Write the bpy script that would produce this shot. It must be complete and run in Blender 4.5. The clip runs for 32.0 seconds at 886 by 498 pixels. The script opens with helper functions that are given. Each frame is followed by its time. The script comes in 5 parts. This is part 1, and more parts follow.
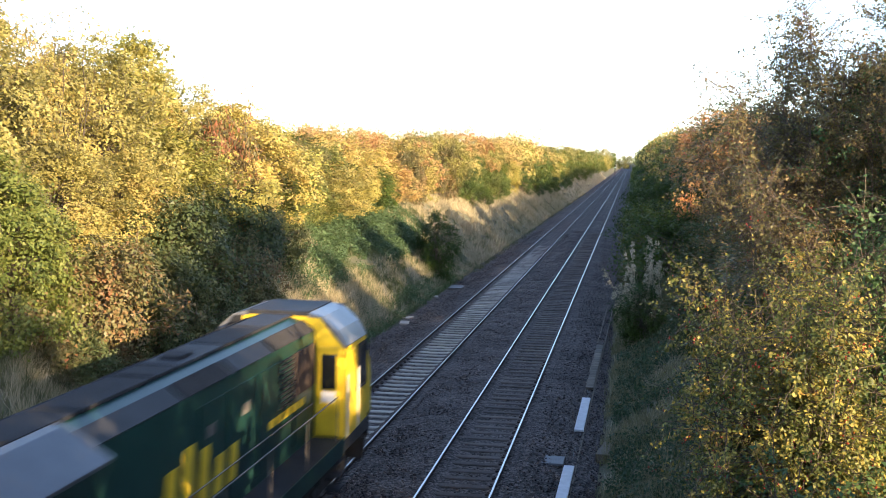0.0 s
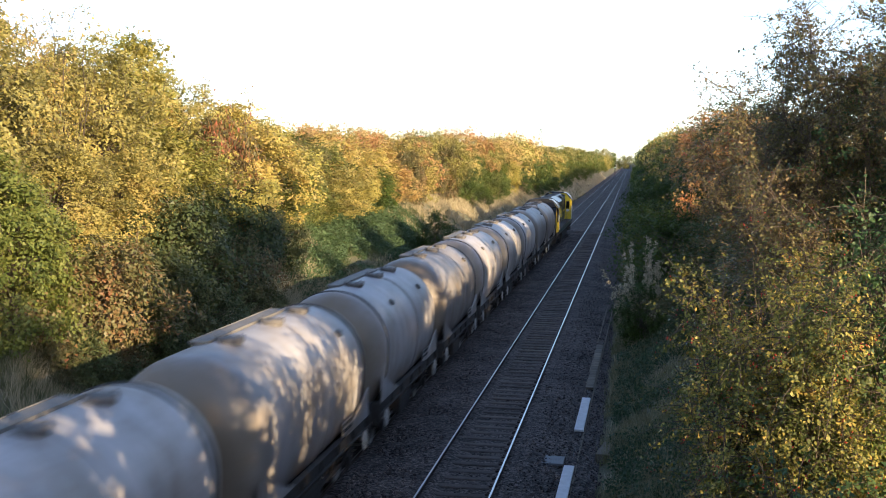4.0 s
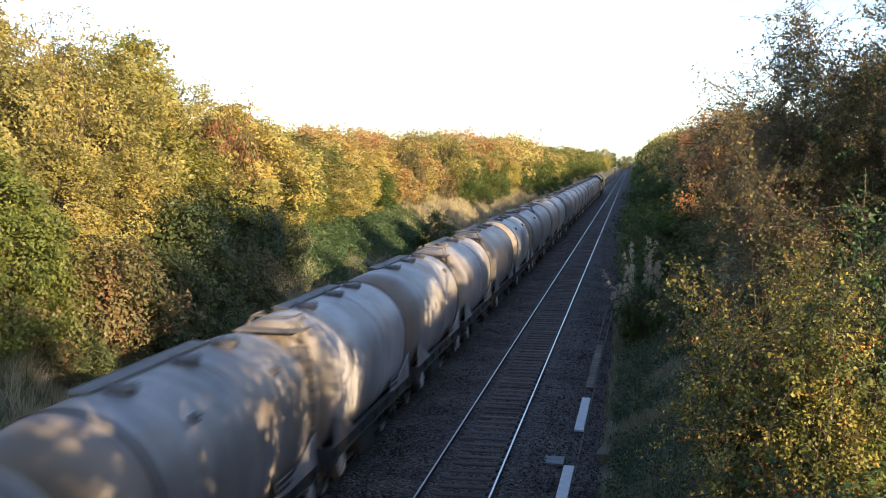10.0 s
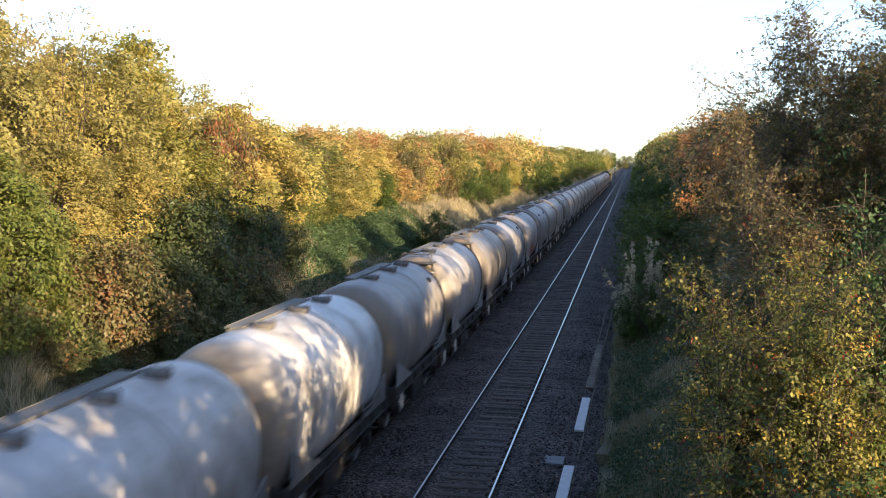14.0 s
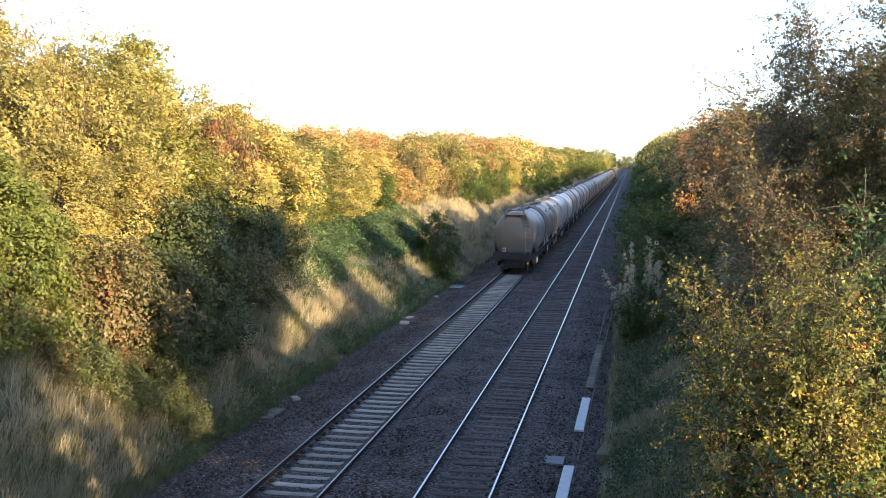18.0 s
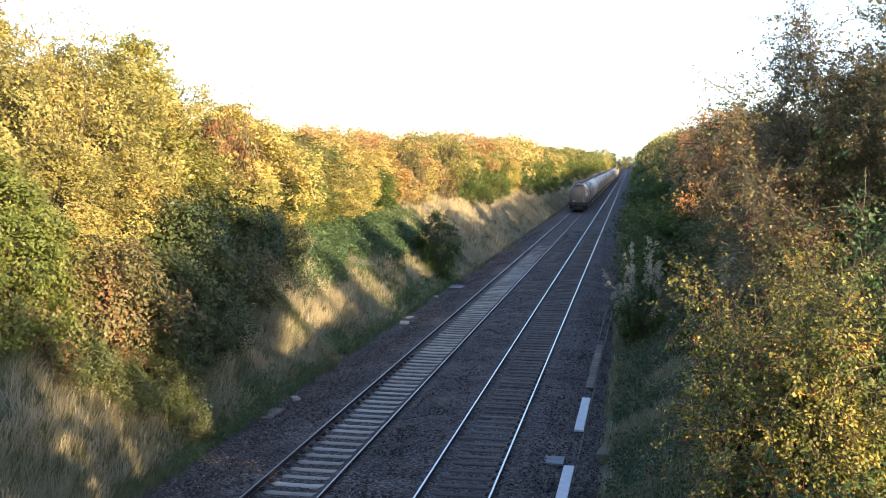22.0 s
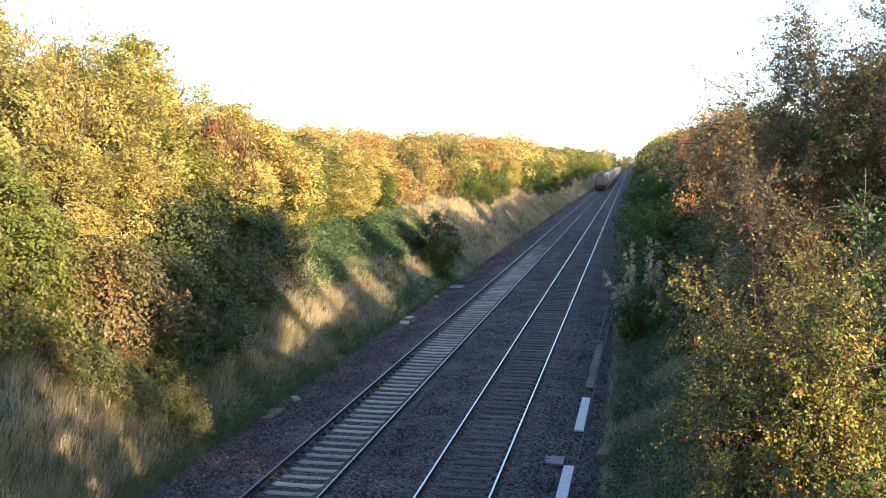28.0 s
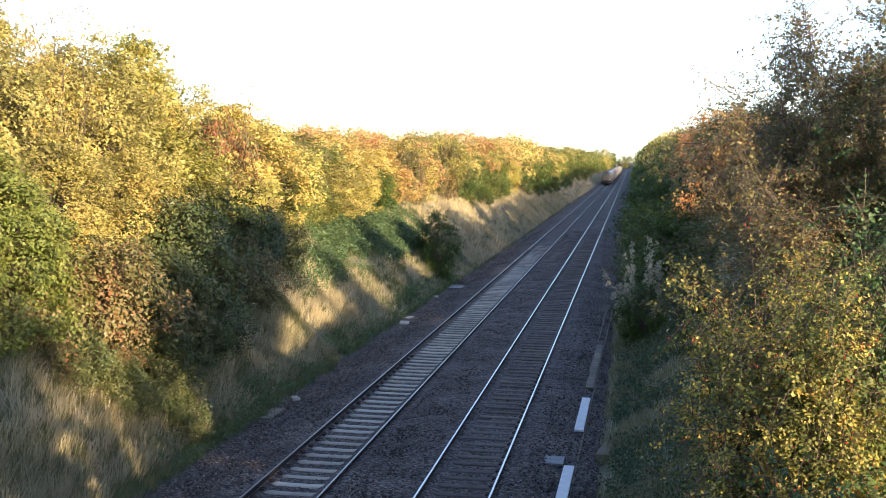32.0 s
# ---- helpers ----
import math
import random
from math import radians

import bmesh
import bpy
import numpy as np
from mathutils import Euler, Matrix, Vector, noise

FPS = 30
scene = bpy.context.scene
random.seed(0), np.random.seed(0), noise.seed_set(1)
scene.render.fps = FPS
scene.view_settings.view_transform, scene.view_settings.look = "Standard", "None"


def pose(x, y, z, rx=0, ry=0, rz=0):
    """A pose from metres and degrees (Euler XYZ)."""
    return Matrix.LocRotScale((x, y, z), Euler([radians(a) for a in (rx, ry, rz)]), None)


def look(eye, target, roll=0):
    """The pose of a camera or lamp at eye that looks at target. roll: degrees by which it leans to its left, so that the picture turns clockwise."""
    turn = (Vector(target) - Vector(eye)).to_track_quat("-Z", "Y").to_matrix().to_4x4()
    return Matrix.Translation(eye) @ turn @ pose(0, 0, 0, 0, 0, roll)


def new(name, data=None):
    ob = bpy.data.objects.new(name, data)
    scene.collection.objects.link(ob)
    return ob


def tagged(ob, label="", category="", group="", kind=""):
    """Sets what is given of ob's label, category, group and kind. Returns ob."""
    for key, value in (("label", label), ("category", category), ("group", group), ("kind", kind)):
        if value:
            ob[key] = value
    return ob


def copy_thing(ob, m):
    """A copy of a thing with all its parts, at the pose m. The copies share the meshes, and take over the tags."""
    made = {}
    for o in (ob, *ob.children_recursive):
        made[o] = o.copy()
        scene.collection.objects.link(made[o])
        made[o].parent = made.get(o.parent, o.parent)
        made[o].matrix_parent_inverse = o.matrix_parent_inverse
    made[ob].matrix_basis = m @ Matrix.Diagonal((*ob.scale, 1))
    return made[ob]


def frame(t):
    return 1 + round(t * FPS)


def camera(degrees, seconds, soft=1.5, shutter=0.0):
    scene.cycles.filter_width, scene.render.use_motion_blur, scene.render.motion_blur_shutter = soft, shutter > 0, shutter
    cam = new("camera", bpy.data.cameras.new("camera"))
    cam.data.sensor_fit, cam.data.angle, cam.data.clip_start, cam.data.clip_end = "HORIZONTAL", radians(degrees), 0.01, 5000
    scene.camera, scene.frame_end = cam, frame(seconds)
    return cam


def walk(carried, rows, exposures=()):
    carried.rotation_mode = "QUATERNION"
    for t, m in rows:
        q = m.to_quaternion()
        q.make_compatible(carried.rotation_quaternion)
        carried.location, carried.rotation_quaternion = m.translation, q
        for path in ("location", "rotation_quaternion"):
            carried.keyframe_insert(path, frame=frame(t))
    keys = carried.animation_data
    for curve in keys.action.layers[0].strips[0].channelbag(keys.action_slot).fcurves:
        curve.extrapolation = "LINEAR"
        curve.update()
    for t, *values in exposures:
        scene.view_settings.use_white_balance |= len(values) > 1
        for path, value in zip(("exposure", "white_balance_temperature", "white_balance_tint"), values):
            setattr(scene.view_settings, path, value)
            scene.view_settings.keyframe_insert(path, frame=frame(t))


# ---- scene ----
# camera on a tripod at the bridge parapet
cam = camera(40.35, 32.0, soft=0.75, shutter=0.5)
EYE = look((0, 0, 6.952), (-1.5243, 9.8536, 6.1884), 1.104)
walk(cam, [(0, EYE), (32, EYE)], exposures=[(0, 1.85, 6350, 14), (1.2, 1.8, 6350, 14), (3.0, 1.5, 6350, 14), (5.5, 1.27, 6350, 14), (14.5, 1.27, 6350, 14), (17.0, 1.55, 6350, 14), (18.5, 1.85, 6350, 14), (32, 1.85, 6350, 14)])

# low autumn sun behind the camera's right shoulder
SUN_EL, SUN_AZ = 14.3, 131.0  # azimuth clockwise from the track's direction
world = bpy.data.worlds.new("sky")
scene.world = world
world.use_nodes = True
wn, wl = world.node_tree.nodes, world.node_tree.links
sky = wn.new("ShaderNodeTexSky")
sky.sky_type = "NISHITA"
sky.sun_disc = False
sky.sun_elevation = radians(SUN_EL)
sky.sun_rotation = radians(SUN_AZ)
sky.air_density, sky.dust_density, sky.ozone_density = 0.7, 0.5, 1.0
wl.new(sky.outputs[0], wn["Background"].inputs[0])
wn["Background"].inputs[1].default_value = 0.15
sun = new("sun", bpy.data.lights.new("sun", "SUN"))
sun.data.energy, sun.data.angle, sun.data.color = 5.0, radians(0.53), (1.0, 0.76, 0.45)
az, el = radians(SUN_AZ), radians(SUN_EL)
TO_SUN = Vector((math.sin(az) * math.cos(el), math.cos(az) * math.cos(el), math.sin(el)))
sun.matrix_basis = look((30, -30, 20), Vector((30, -30, 20)) - TO_SUN)

XR, XL = -3.43, -6.86      # centres of the two tracks
GAUGE = 0.7525             # half the distance between rail centres


# ---- materials ----
def nodes_of(name):
    m = bpy.data.materials.new(name)
    m.use_nodes = True
    nt = m.node_tree
    return m, nt.nodes, nt.links, nt.nodes["Principled BSDF"]


def put(links, nodes, kind, **inputs):
    n = nodes.new(kind)
    for k, v in inputs.items():
        key = k.replace("_", " ")
        if hasattr(v, "is_output"):
            links.new(v, n.inputs[key])
        else:
            n.inputs[key].default_value = v
    return n


def ramp(nodes, links, fac, stops):
    r = nodes.new("ShaderNodeValToRGB")
    els = r.color_ramp.elements
    while len(els) < len(stops):
        els.new(0.5)
    for e, (p, c) in zip(els, stops):
        e.position, e.color = p, (*c, 1)
    links.new(fac, r.inputs[0])
    return r.outputs[0]


def maths(nodes, links, op, a, b):
    n = nodes.new("ShaderNodeMath")
    n.operation = op
    for i, v in enumerate((a, b)):
        if hasattr(v, "is_output"):
            links.new(v, n.inputs[i])
        else:
            n.inputs[i].default_value = v
    return n.outputs[0]


def surface(name, stops, scale=6.0, rough=0.7, metal=0.0, bump=0.3, fine=60.0, vary=0.0, stretch=(1, 1, 1), depth=0.01):
    """A worn surface: large stains by the colour stops, fine grain as relief."""
    m, n, l, p = nodes_of(name)
    tc = n.new("ShaderNodeTexCoord")
    mp = n.new("ShaderNodeMapping")
    mp.inputs["Scale"].default_value = stretch
    l.new(tc.outputs["Object"], mp.inputs["Vector"])
    a = put(l, n, "ShaderNodeTexNoise", Vector=mp.outputs[0], Scale=scale, Detail=6.0, Roughness=0.62)
    b = put(l, n, "ShaderNodeTexNoise", Vector=mp.outputs[0], Scale=fine, Detail=4.0, Roughness=0.6)
    f = maths(n, l, "ADD", maths(n, l, "MULTIPLY", a.outputs[0], 0.75), maths(n, l, "MULTIPLY", b.outputs[0], 0.25))
    if vary:
        oi = n.new("ShaderNodeObjectInfo")
        f = maths(n, l, "ADD", f, maths(n, l, "MULTIPLY", maths(n, l, "SUBTRACT", oi.outputs["Random"], 0.5), vary))
    l.new(ramp(n, l, f, stops), p.inputs["Base Color"])
    p.inputs["Roughness"].default_value, p.inputs["Metallic"].default_value = rough, metal
    bp = put(l, n, "ShaderNodeBump", Height=b.outputs[0], Strength=bump, Distance=depth)
    l.new(bp.outputs[0], p.inputs["Normal"])
    return m


def leafy(name, stops, glow=0.35, clump=0.55, rough=0.5, drift=0.6):
    """Leaves: a colour for each leaf, drifting over the crown and from plant to plant."""
    m, n, l, p = nodes_of(name)
    g, oi, tc = n.new("ShaderNodeNewGeometry"), n.new("ShaderNodeObjectInfo"), n.new("ShaderNodeTexCoord")
    ns = put(l, n, "ShaderNodeTexNoise", Vector=g.outputs["Position"], Scale=clump, Detail=3.0)
    f = maths(n, l, "MULTIPLY", g.outputs["Random Per Island"], 0.24)
    f = maths(n, l, "ADD", f, maths(n, l, "MULTIPLY", maths(n, l, "SUBTRACT", ns.outputs[0], 0.15), 0.8))
    f = maths(n, l, "ADD", f, maths(n, l, "MULTIPLY", maths(n, l, "SUBTRACT", oi.outputs["Random"], 0.5), drift))
    c = ramp(n, l, f, stops)
    l.new(c, p.inputs["Base Color"])
    p.inputs["Roughness"].default_value = rough
    p.inputs["Specular IOR Level"].default_value = 0.3
    tr = put(l, n, "ShaderNodeBsdfTranslucent", Color=c)
    mx = n.new("ShaderNodeMixShader")
    mx.inputs[0].default_value = glow
    l.new(p.outputs[0], mx.inputs[1])
    l.new(tr.outputs[0], mx.inputs[2])
    l.new(mx.outputs[0], n["Material Output"].inputs[0])
    return m


M = {}
M["leaf_hawthorn"] = leafy("leaf_hawthorn", [(0.05, (0.15, 0.14, 0.055)), (0.30, (0.33, 0.295, 0.085)), (0.50, (0.50, 0.39, 0.13)), (0.70, (0.50, 0.27, 0.12)), (0.82, (0.42, 0.14, 0.075)), (0.95, (0.38, 0.09, 0.05))], drift=0.45)
M["leaf_maple"] = leafy("leaf_maple", [(0.05, (0.09, 0.115, 0.03)), (0.33, (0.26, 0.255, 0.06)), (0.58, (0.42, 0.36, 0.09)), (0.88, (0.50, 0.36, 0.13))])
M["leaf_green"] = leafy("leaf_green", [(0.15, (0.035, 0.065, 0.015)), (0.5, (0.08, 0.12, 0.022)), (0.85, (0.17, 0.18, 0.03))])
M["leaf_lime"] = leafy("leaf_lime", [(0.1, (0.045, 0.07, 0.02)), (0.35, (0.13, 0.165, 0.036)), (0.6, (0.24, 0.25, 0.062)), (0.82, (0.36, 0.28, 0.095)), (0.95, (0.36, 0.10, 0.06))], 0.35, 1.3)
M["leaf_bramble"] = leafy("leaf_bramble", [(0.15, (0.04, 0.062, 0.022)), (0.45, (0.095, 0.115, 0.04)), (0.7, (0.165, 0.145, 0.058)), (0.92, (0.25, 0.10, 0.05))], 0.25)
M["leaf_thorn"] = leafy("leaf_thorn", [(0.12, (0.045, 0.07, 0.02)), (0.3, (0.115, 0.13, 0.036)), (0.41, (0.27, 0.26, 0.06)), (0.54, (0.49, 0.345, 0.08)), (0.67, (0.48, 0.215, 0.08)), (0.88, (0.36, 0.085, 0.05))], 0.3, 1.9, drift=0.1)
M["leaf_ivy"] = leafy("leaf_ivy", [(0.15, (0.035, 0.075, 0.028)), (0.5, (0.075, 0.135, 0.045)), (0.85, (0.15, 0.20, 0.07))], 0.25, 0.9, drift=0.1)
M["leaf_dusk"] = leafy("leaf_dusk", [(0.1, (0.085, 0.095, 0.04)), (0.45, (0.18, 0.15, 0.06)), (0.7, (0.36, 0.19, 0.08)), (0.9, (0.38, 0.14, 0.07))], 0.3, 0.9, drift=0.1)
M["leaf_nettle"] = leafy("leaf_nettle", [(0.15, (0.055, 0.095, 0.042)), (0.5, (0.105, 0.165, 0.068)), (0.85, (0.19, 0.235, 0.10))], 0.3, 0.4)
M["leaf_rust"] = leafy("leaf_rust", [(0.18, (0.05, 0.075, 0.028)), (0.42, (0.12, 0.125, 0.045)), (0.55, (0.26, 0.18, 0.065)), (0.68, (0.42, 0.23, 0.085)), (0.9, (0.40, 0.13, 0.06))], 0.35, 1.1)
M["leaf_redden"] = leafy("leaf_redden", [(0.15, (0.07, 0.075, 0.03)), (0.45, (0.15, 0.12, 0.05)), (0.65, (0.30, 0.10, 0.05)), (0.9, (0.40, 0.08, 0.05))], 0.25, 0.9, drift=0.2)
M["berry"] = surface("berry", [(0.3, (0.20, 0.015, 0.012)), (0.7, (0.45, 0.05, 0.02))], rough=0.35)
M["bark"] = surface("bark", [(0.3, (0.07, 0.05, 0.04)), (0.7, (0.19, 0.15, 0.11))], 8, 0.85, stretch=(1, 1, 0.3), bump=0.8)
M["twig"] = surface("twig", [(0.3, (0.045, 0.034, 0.026)), (0.7, (0.13, 0.096, 0.07))], 8, 0.85, bump=0.5)
M["straw"] = leafy("straw", [(0.1, (0.25, 0.225, 0.125)), (0.35, (0.42, 0.365, 0.23)), (0.65, (0.57, 0.49, 0.335)), (0.95, (0.68, 0.60, 0.44))], 0.3, 0.35, 0.6)
M["grass"] = leafy("grass", [(0.1, (0.085, 0.115, 0.045)), (0.5, (0.19, 0.195, 0.09)), (0.9, (0.36, 0.315, 0.175))], 0.3, 0.5, 0.55)
M["soil"] = surface("soil", [(0.3, (0.06, 0.07, 0.035)), (0.5, (0.12, 0.115, 0.065)), (0.68, (0.21, 0.185, 0.12))], 0.9, 0.95, bump=0.9, fine=14, depth=0.05)
M["concrete"] = surface("concrete", [(0.3, (0.25, 0.226, 0.19)), (0.7, (0.46, 0.42, 0.36))], 3, 0.85, vary=0.35, bump=0.4)
# rust, brake dust and rail shade painted on the sleepers beside each rail
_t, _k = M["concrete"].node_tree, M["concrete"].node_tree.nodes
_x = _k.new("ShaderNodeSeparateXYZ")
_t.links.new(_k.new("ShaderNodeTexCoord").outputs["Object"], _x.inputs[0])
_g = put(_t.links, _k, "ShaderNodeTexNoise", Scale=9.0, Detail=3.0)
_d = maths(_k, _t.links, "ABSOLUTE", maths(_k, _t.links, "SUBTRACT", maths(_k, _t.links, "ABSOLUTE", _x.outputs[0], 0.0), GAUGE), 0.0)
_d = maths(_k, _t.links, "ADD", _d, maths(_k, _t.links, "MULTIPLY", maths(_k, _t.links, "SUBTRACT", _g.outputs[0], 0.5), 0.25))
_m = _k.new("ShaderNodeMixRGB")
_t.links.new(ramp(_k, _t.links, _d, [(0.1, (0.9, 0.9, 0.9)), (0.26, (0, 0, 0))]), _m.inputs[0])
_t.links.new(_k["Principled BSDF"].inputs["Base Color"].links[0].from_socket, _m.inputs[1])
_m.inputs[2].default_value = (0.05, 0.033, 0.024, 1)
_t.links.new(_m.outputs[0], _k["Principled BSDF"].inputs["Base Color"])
M["old_sleeper"] = surface("old_sleeper", [(0.3, (0.052, 0.042, 0.036)), (0.7, (0.14, 0.112, 0.094))], 3, 0.9, vary=0.3, bump=0.5)
M["lid"] = surface("lid", [(0.3, (0.56, 0.56, 0.56)), (0.7, (0.74, 0.74, 0.75))], 5, 0.7, bump=0.2)
M["brown_lid"] = surface("brown_lid", [(0.3, (0.10, 0.085, 0.065)), (0.7, (0.23, 0.19, 0.14))], 3, 0.9, vary=0.3)
M["plate"] = surface("plate", [(0.3, (0.10, 0.105, 0.115)), (0.7, (0.17, 0.175, 0.185))], 4, 0.6)
M["cable"] = surface("cable", [(0.3, (0.012, 0.012, 0.013)), (0.7, (0.03, 0.03, 0.03))], rough=0.5)
M["rail_side"] = surface("rail_side", [(0.3, (0.016, 0.010, 0.008)), (0.7, (0.048, 0.030, 0.022))], 2, 0.9, vary=0.1)
M["rail_top"] = surface("rail_top", [(0.3, (0.33, 0.325, 0.32)), (0.7, (0.48, 0.475, 0.47))], 0.5, 0.3, 1.0, bump=0.03)
M["rail_dull"] = surface("rail_dull", [(0.3, (0.20, 0.185, 0.17)), (0.7, (0.34, 0.32, 0.30))], 0.5, 0.38, 1.0, bump=0.05)
M["brick"] = surface("brick", [(0.3, (0.20, 0.09, 0.06)), (0.7, (0.34, 0.17, 0.11))], 3, 0.9, bump=0.5)
M["asphalt"] = surface("asphalt", [(0.3, (0.04, 0.04, 0.04)), (0.7, (0.07, 0.07, 0.07))], 3, 0.9)


def stone_material(name, dark, mid, light):
    m, n, l, p = nodes_of(name)
    g, tc = n.new("ShaderNodeNewGeometry"), n.new("ShaderNodeTexCoord")
    v = put(l, n, "ShaderNodeTexVoronoi", Vector=tc.outputs["Object"], Scale=17.0)
    ns = put(l, n, "ShaderNodeTexNoise", Vector=tc.outputs["Object"], Scale=0.45, Detail=4.0)
    sep = n.new("ShaderNodeSeparateColor")
    l.new(v.outputs["Color"], sep.inputs[0])
    f = maths(n, l, "ADD", maths(n, l, "MULTIPLY", sep.outputs[0], 0.5), maths(n, l, "MULTIPLY", g.outputs["Random Per Island"], 0.34))
    f = maths(n, l, "ADD", f, maths(n, l, "MULTIPLY", maths(n, l, "SUBTRACT", ns.outputs[0], 0.5), 0.5))
    l.new(ramp(n, l, f, [(0.1, dark), (0.45, mid), (0.85, light)]), p.inputs["Base Color"])
    p.inputs["Roughness"].default_value = 0.88
    bp = put(l, n, "ShaderNodeBump", Height=v.outputs["Distance"], Strength=1.0, Distance=-0.04)
    l.new(bp.outputs[0], p.inputs["Normal"])
    return m


M["ballast"] = stone_material("ballast", (0.012, 0.0095, 0.008), (0.042, 0.032, 0.0275), (0.20, 0.160, 0.142))
M["ballast_pale"] = stone_material("ballast_pale", (0.024, 0.018, 0.016), (0.093, 0.071, 0.063), (0.37, 0.30, 0.272))


# ---- builders ----
def mesh_of(name, verts, faces, material, smooth=False):
    me = bpy.data.meshes.new(name)
    me.from_pydata([tuple(v) for v in verts] if not isinstance(verts, list) else verts, [], faces)
    for mm in (material if isinstance(material, list) else [material]):
        me.materials.append(mm)
    if smooth:
        me.polygons.foreach_set("use_smooth", [True] * len(me.polygons))
    me.update()
    return me


def quads_mesh(name, v, k, material):
    """A mesh of loose faces, k corners each, from an array of corners."""
    v = np.asarray(v, np.float32).reshape(-1, 3)
    nf = len(v) // k
    me = bpy.data.meshes.new(name)
    me.vertices.add(len(v))
    me.vertices.foreach_set("co", v.ravel())
    me.loops.add(len(v))
    me.loops.foreach_set("vertex_index", np.arange(len(v), dtype=np.int32))
    me.polygons.add(nf)
    me.polygons.foreach_set("loop_start", np.arange(0, len(v), k, dtype=np.int32))
    me.polygons.foreach_set("loop_total", np.full(nf, k, np.int32))
    me.materials.append(material)
    me.update(calc_edges=True)
    return me


def part(name, shape, material, parent, label=""):
    if isinstance(shape, bmesh.types.BMesh):
        me = bpy.data.meshes.new(name)
        shape.to_mesh(me)
        shape.free()
        if material:
            me.materials.append(material)
    else:
        me = shape
    ob = new(name, me)
    ob.parent = parent
    if label:
        ob["label"] = label
    return ob


def holder(name, label, category, m=None, group="", kind=""):
    e = new(name)
    e.empty_display_size = 0.2
    if m is not None:
        e.matrix_basis = m
    return tagged(e, label, category, group, kind)


def box(*args, bevel=0.0, bm=None):
    """A box from x0, x1, y0, y1, z0, z1."""
    x0, x1, y0, y1, z0, z1 = args
    own = bmesh.new()
    vs = [own.verts.new(c) for c in ((x0, y0, z0), (x1, y0, z0), (x1, y1, z0), (x0, y1, z0), (x0, y0, z1), (x1, y0, z1), (x1, y1, z1), (x0, y1, z1))]
    for f in ((3, 2, 1, 0), (4, 5, 6, 7), (0, 1, 5, 4), (1, 2, 6, 5), (2, 3, 7, 6), (3, 0, 4, 7)):
        own.faces.new([vs[i] for i in f])
    if bevel:
        bmesh.ops.bevel(own, geom=own.edges[:], offset=bevel, segments=2, affect="EDGES", profile=0.6)
    return merged(bm, own)


def merged(bm, own):
    if bm is None:
        return own
    tmp = bpy.data.meshes.new("tmp")
    own.to_mesh(tmp)
    own.free()
    bm.from_mesh(tmp)
    bpy.data.meshes.remove(tmp)
    return bm


def rod(p, q, r, r2=None, sides=8, bm=None):
    own = bmesh.new()
    p, q = Vector(p), Vector(q)
    d = q - p
    bmesh.ops.create_cone(own, cap_ends=True, segments=sides, radius1=r, radius2=r if r2 is None else r2, depth=d.length,
                          matrix=Matrix.Translation((p + q) / 2) @ d.to_track_quat("Z", "Y").to_matrix().to_4x4())
    return merged(bm, own)


def prism(outline, y0, y1, bm=None, bevel=0.0):
    """The outline (x, z) drawn from y0 to y1."""
    own = bmesh.new()
    a = [own.verts.new((x, y0, z)) for x, z in outline]
    b = [own.verts.new((x, y1, z)) for x, z in outline]
    own.faces.new(a)
    own.faces.new(list(reversed(b)))
    for i in range(len(a)):
        j = (i + 1) % len(a)
        own.faces.new((a[i], b[i], b[j], a[j]))
    bmesh.ops.recalc_face_normals(own, faces=own.faces[:])
    if bevel:
        bmesh.ops.bevel(own, geom=own.edges[:], offset=bevel, segments=2, affect="EDGES", profile=0.6)
    return merged(bm, own)


def smooth(ob, angle=0.6):
    ob.data.polygons.foreach_set("use_smooth", [True] * len(ob.data.polygons))
    ob.data.set_sharp_from_angle(angle=angle)
    return ob


# ---- the cutting ----
PROFILE = [(-3000, 5.5), (-60, 5.3), (-21, 5.1), (-17.5, 4.6), (-15.2, 3.75), (-12.5, 1.75), (-10.9, 0.1), (-10.35, -0.38), (-9.0, -0.55), (-0.7, -0.5), (-0.1, -0.25),
           (1.2, 0.6), (3.2, 2.4), (6.0, 4.5), (8.5, 5.2), (60, 5.3), (3000, 5.5)]
PX, PZ = np.array([p[0] for p in PROFILE]), np.array([p[1] for p in PROFILE])


def ground_z(x, y):
    z = float(np.interp(x, PX, PZ))
    w = min(1.0, max(0.0, (abs(x + 5.0) - 5.0) / 2.0))
    z += w * (0.45 * noise.noise(Vector((x * 0.16, y * 0.11, 3.0))) + 0.16 * noise.noise(Vector((x * 0.6, y * 0.5, 7.0))))
    return z


def ground_mesh():
    xs = [-3000, -900, -300, -120, -60, -40, -30, -25, -22] + list(np.arange(-20, -9.2, 0.4)) + [-9, -7, -5, -3, -1.4, -0.7, -0.3] + list(np.arange(0.1, 10, 0.45)) + [11, 14, 20, 30, 60, 120, 300, 900, 3000]
    ys = [-3000, -900, -300, -120, -60, -40, -25] + list(np.arange(-18, 90, 0.8)) + list(np.arange(90, 260, 3.0)) + [270, 300, 340, 400, 480, 600, 800, 1100, 1600, 2300, 3000]
    verts = [(float(x), float(y), ground_z(x, y)) for y in ys for x in xs]
    w = len(xs)
    faces = [(r * w + c, r * w + c + 1, (r + 1) * w + c + 1, (r + 1) * w + c) for r in range(len(ys) - 1) for c in range(w - 1)]
    return mesh_of("ground", verts, faces, M["soil"], True)


tagged(new("ground", ground_mesh()), "grassy railway cutting of rough soil", "ground", kind="structure")


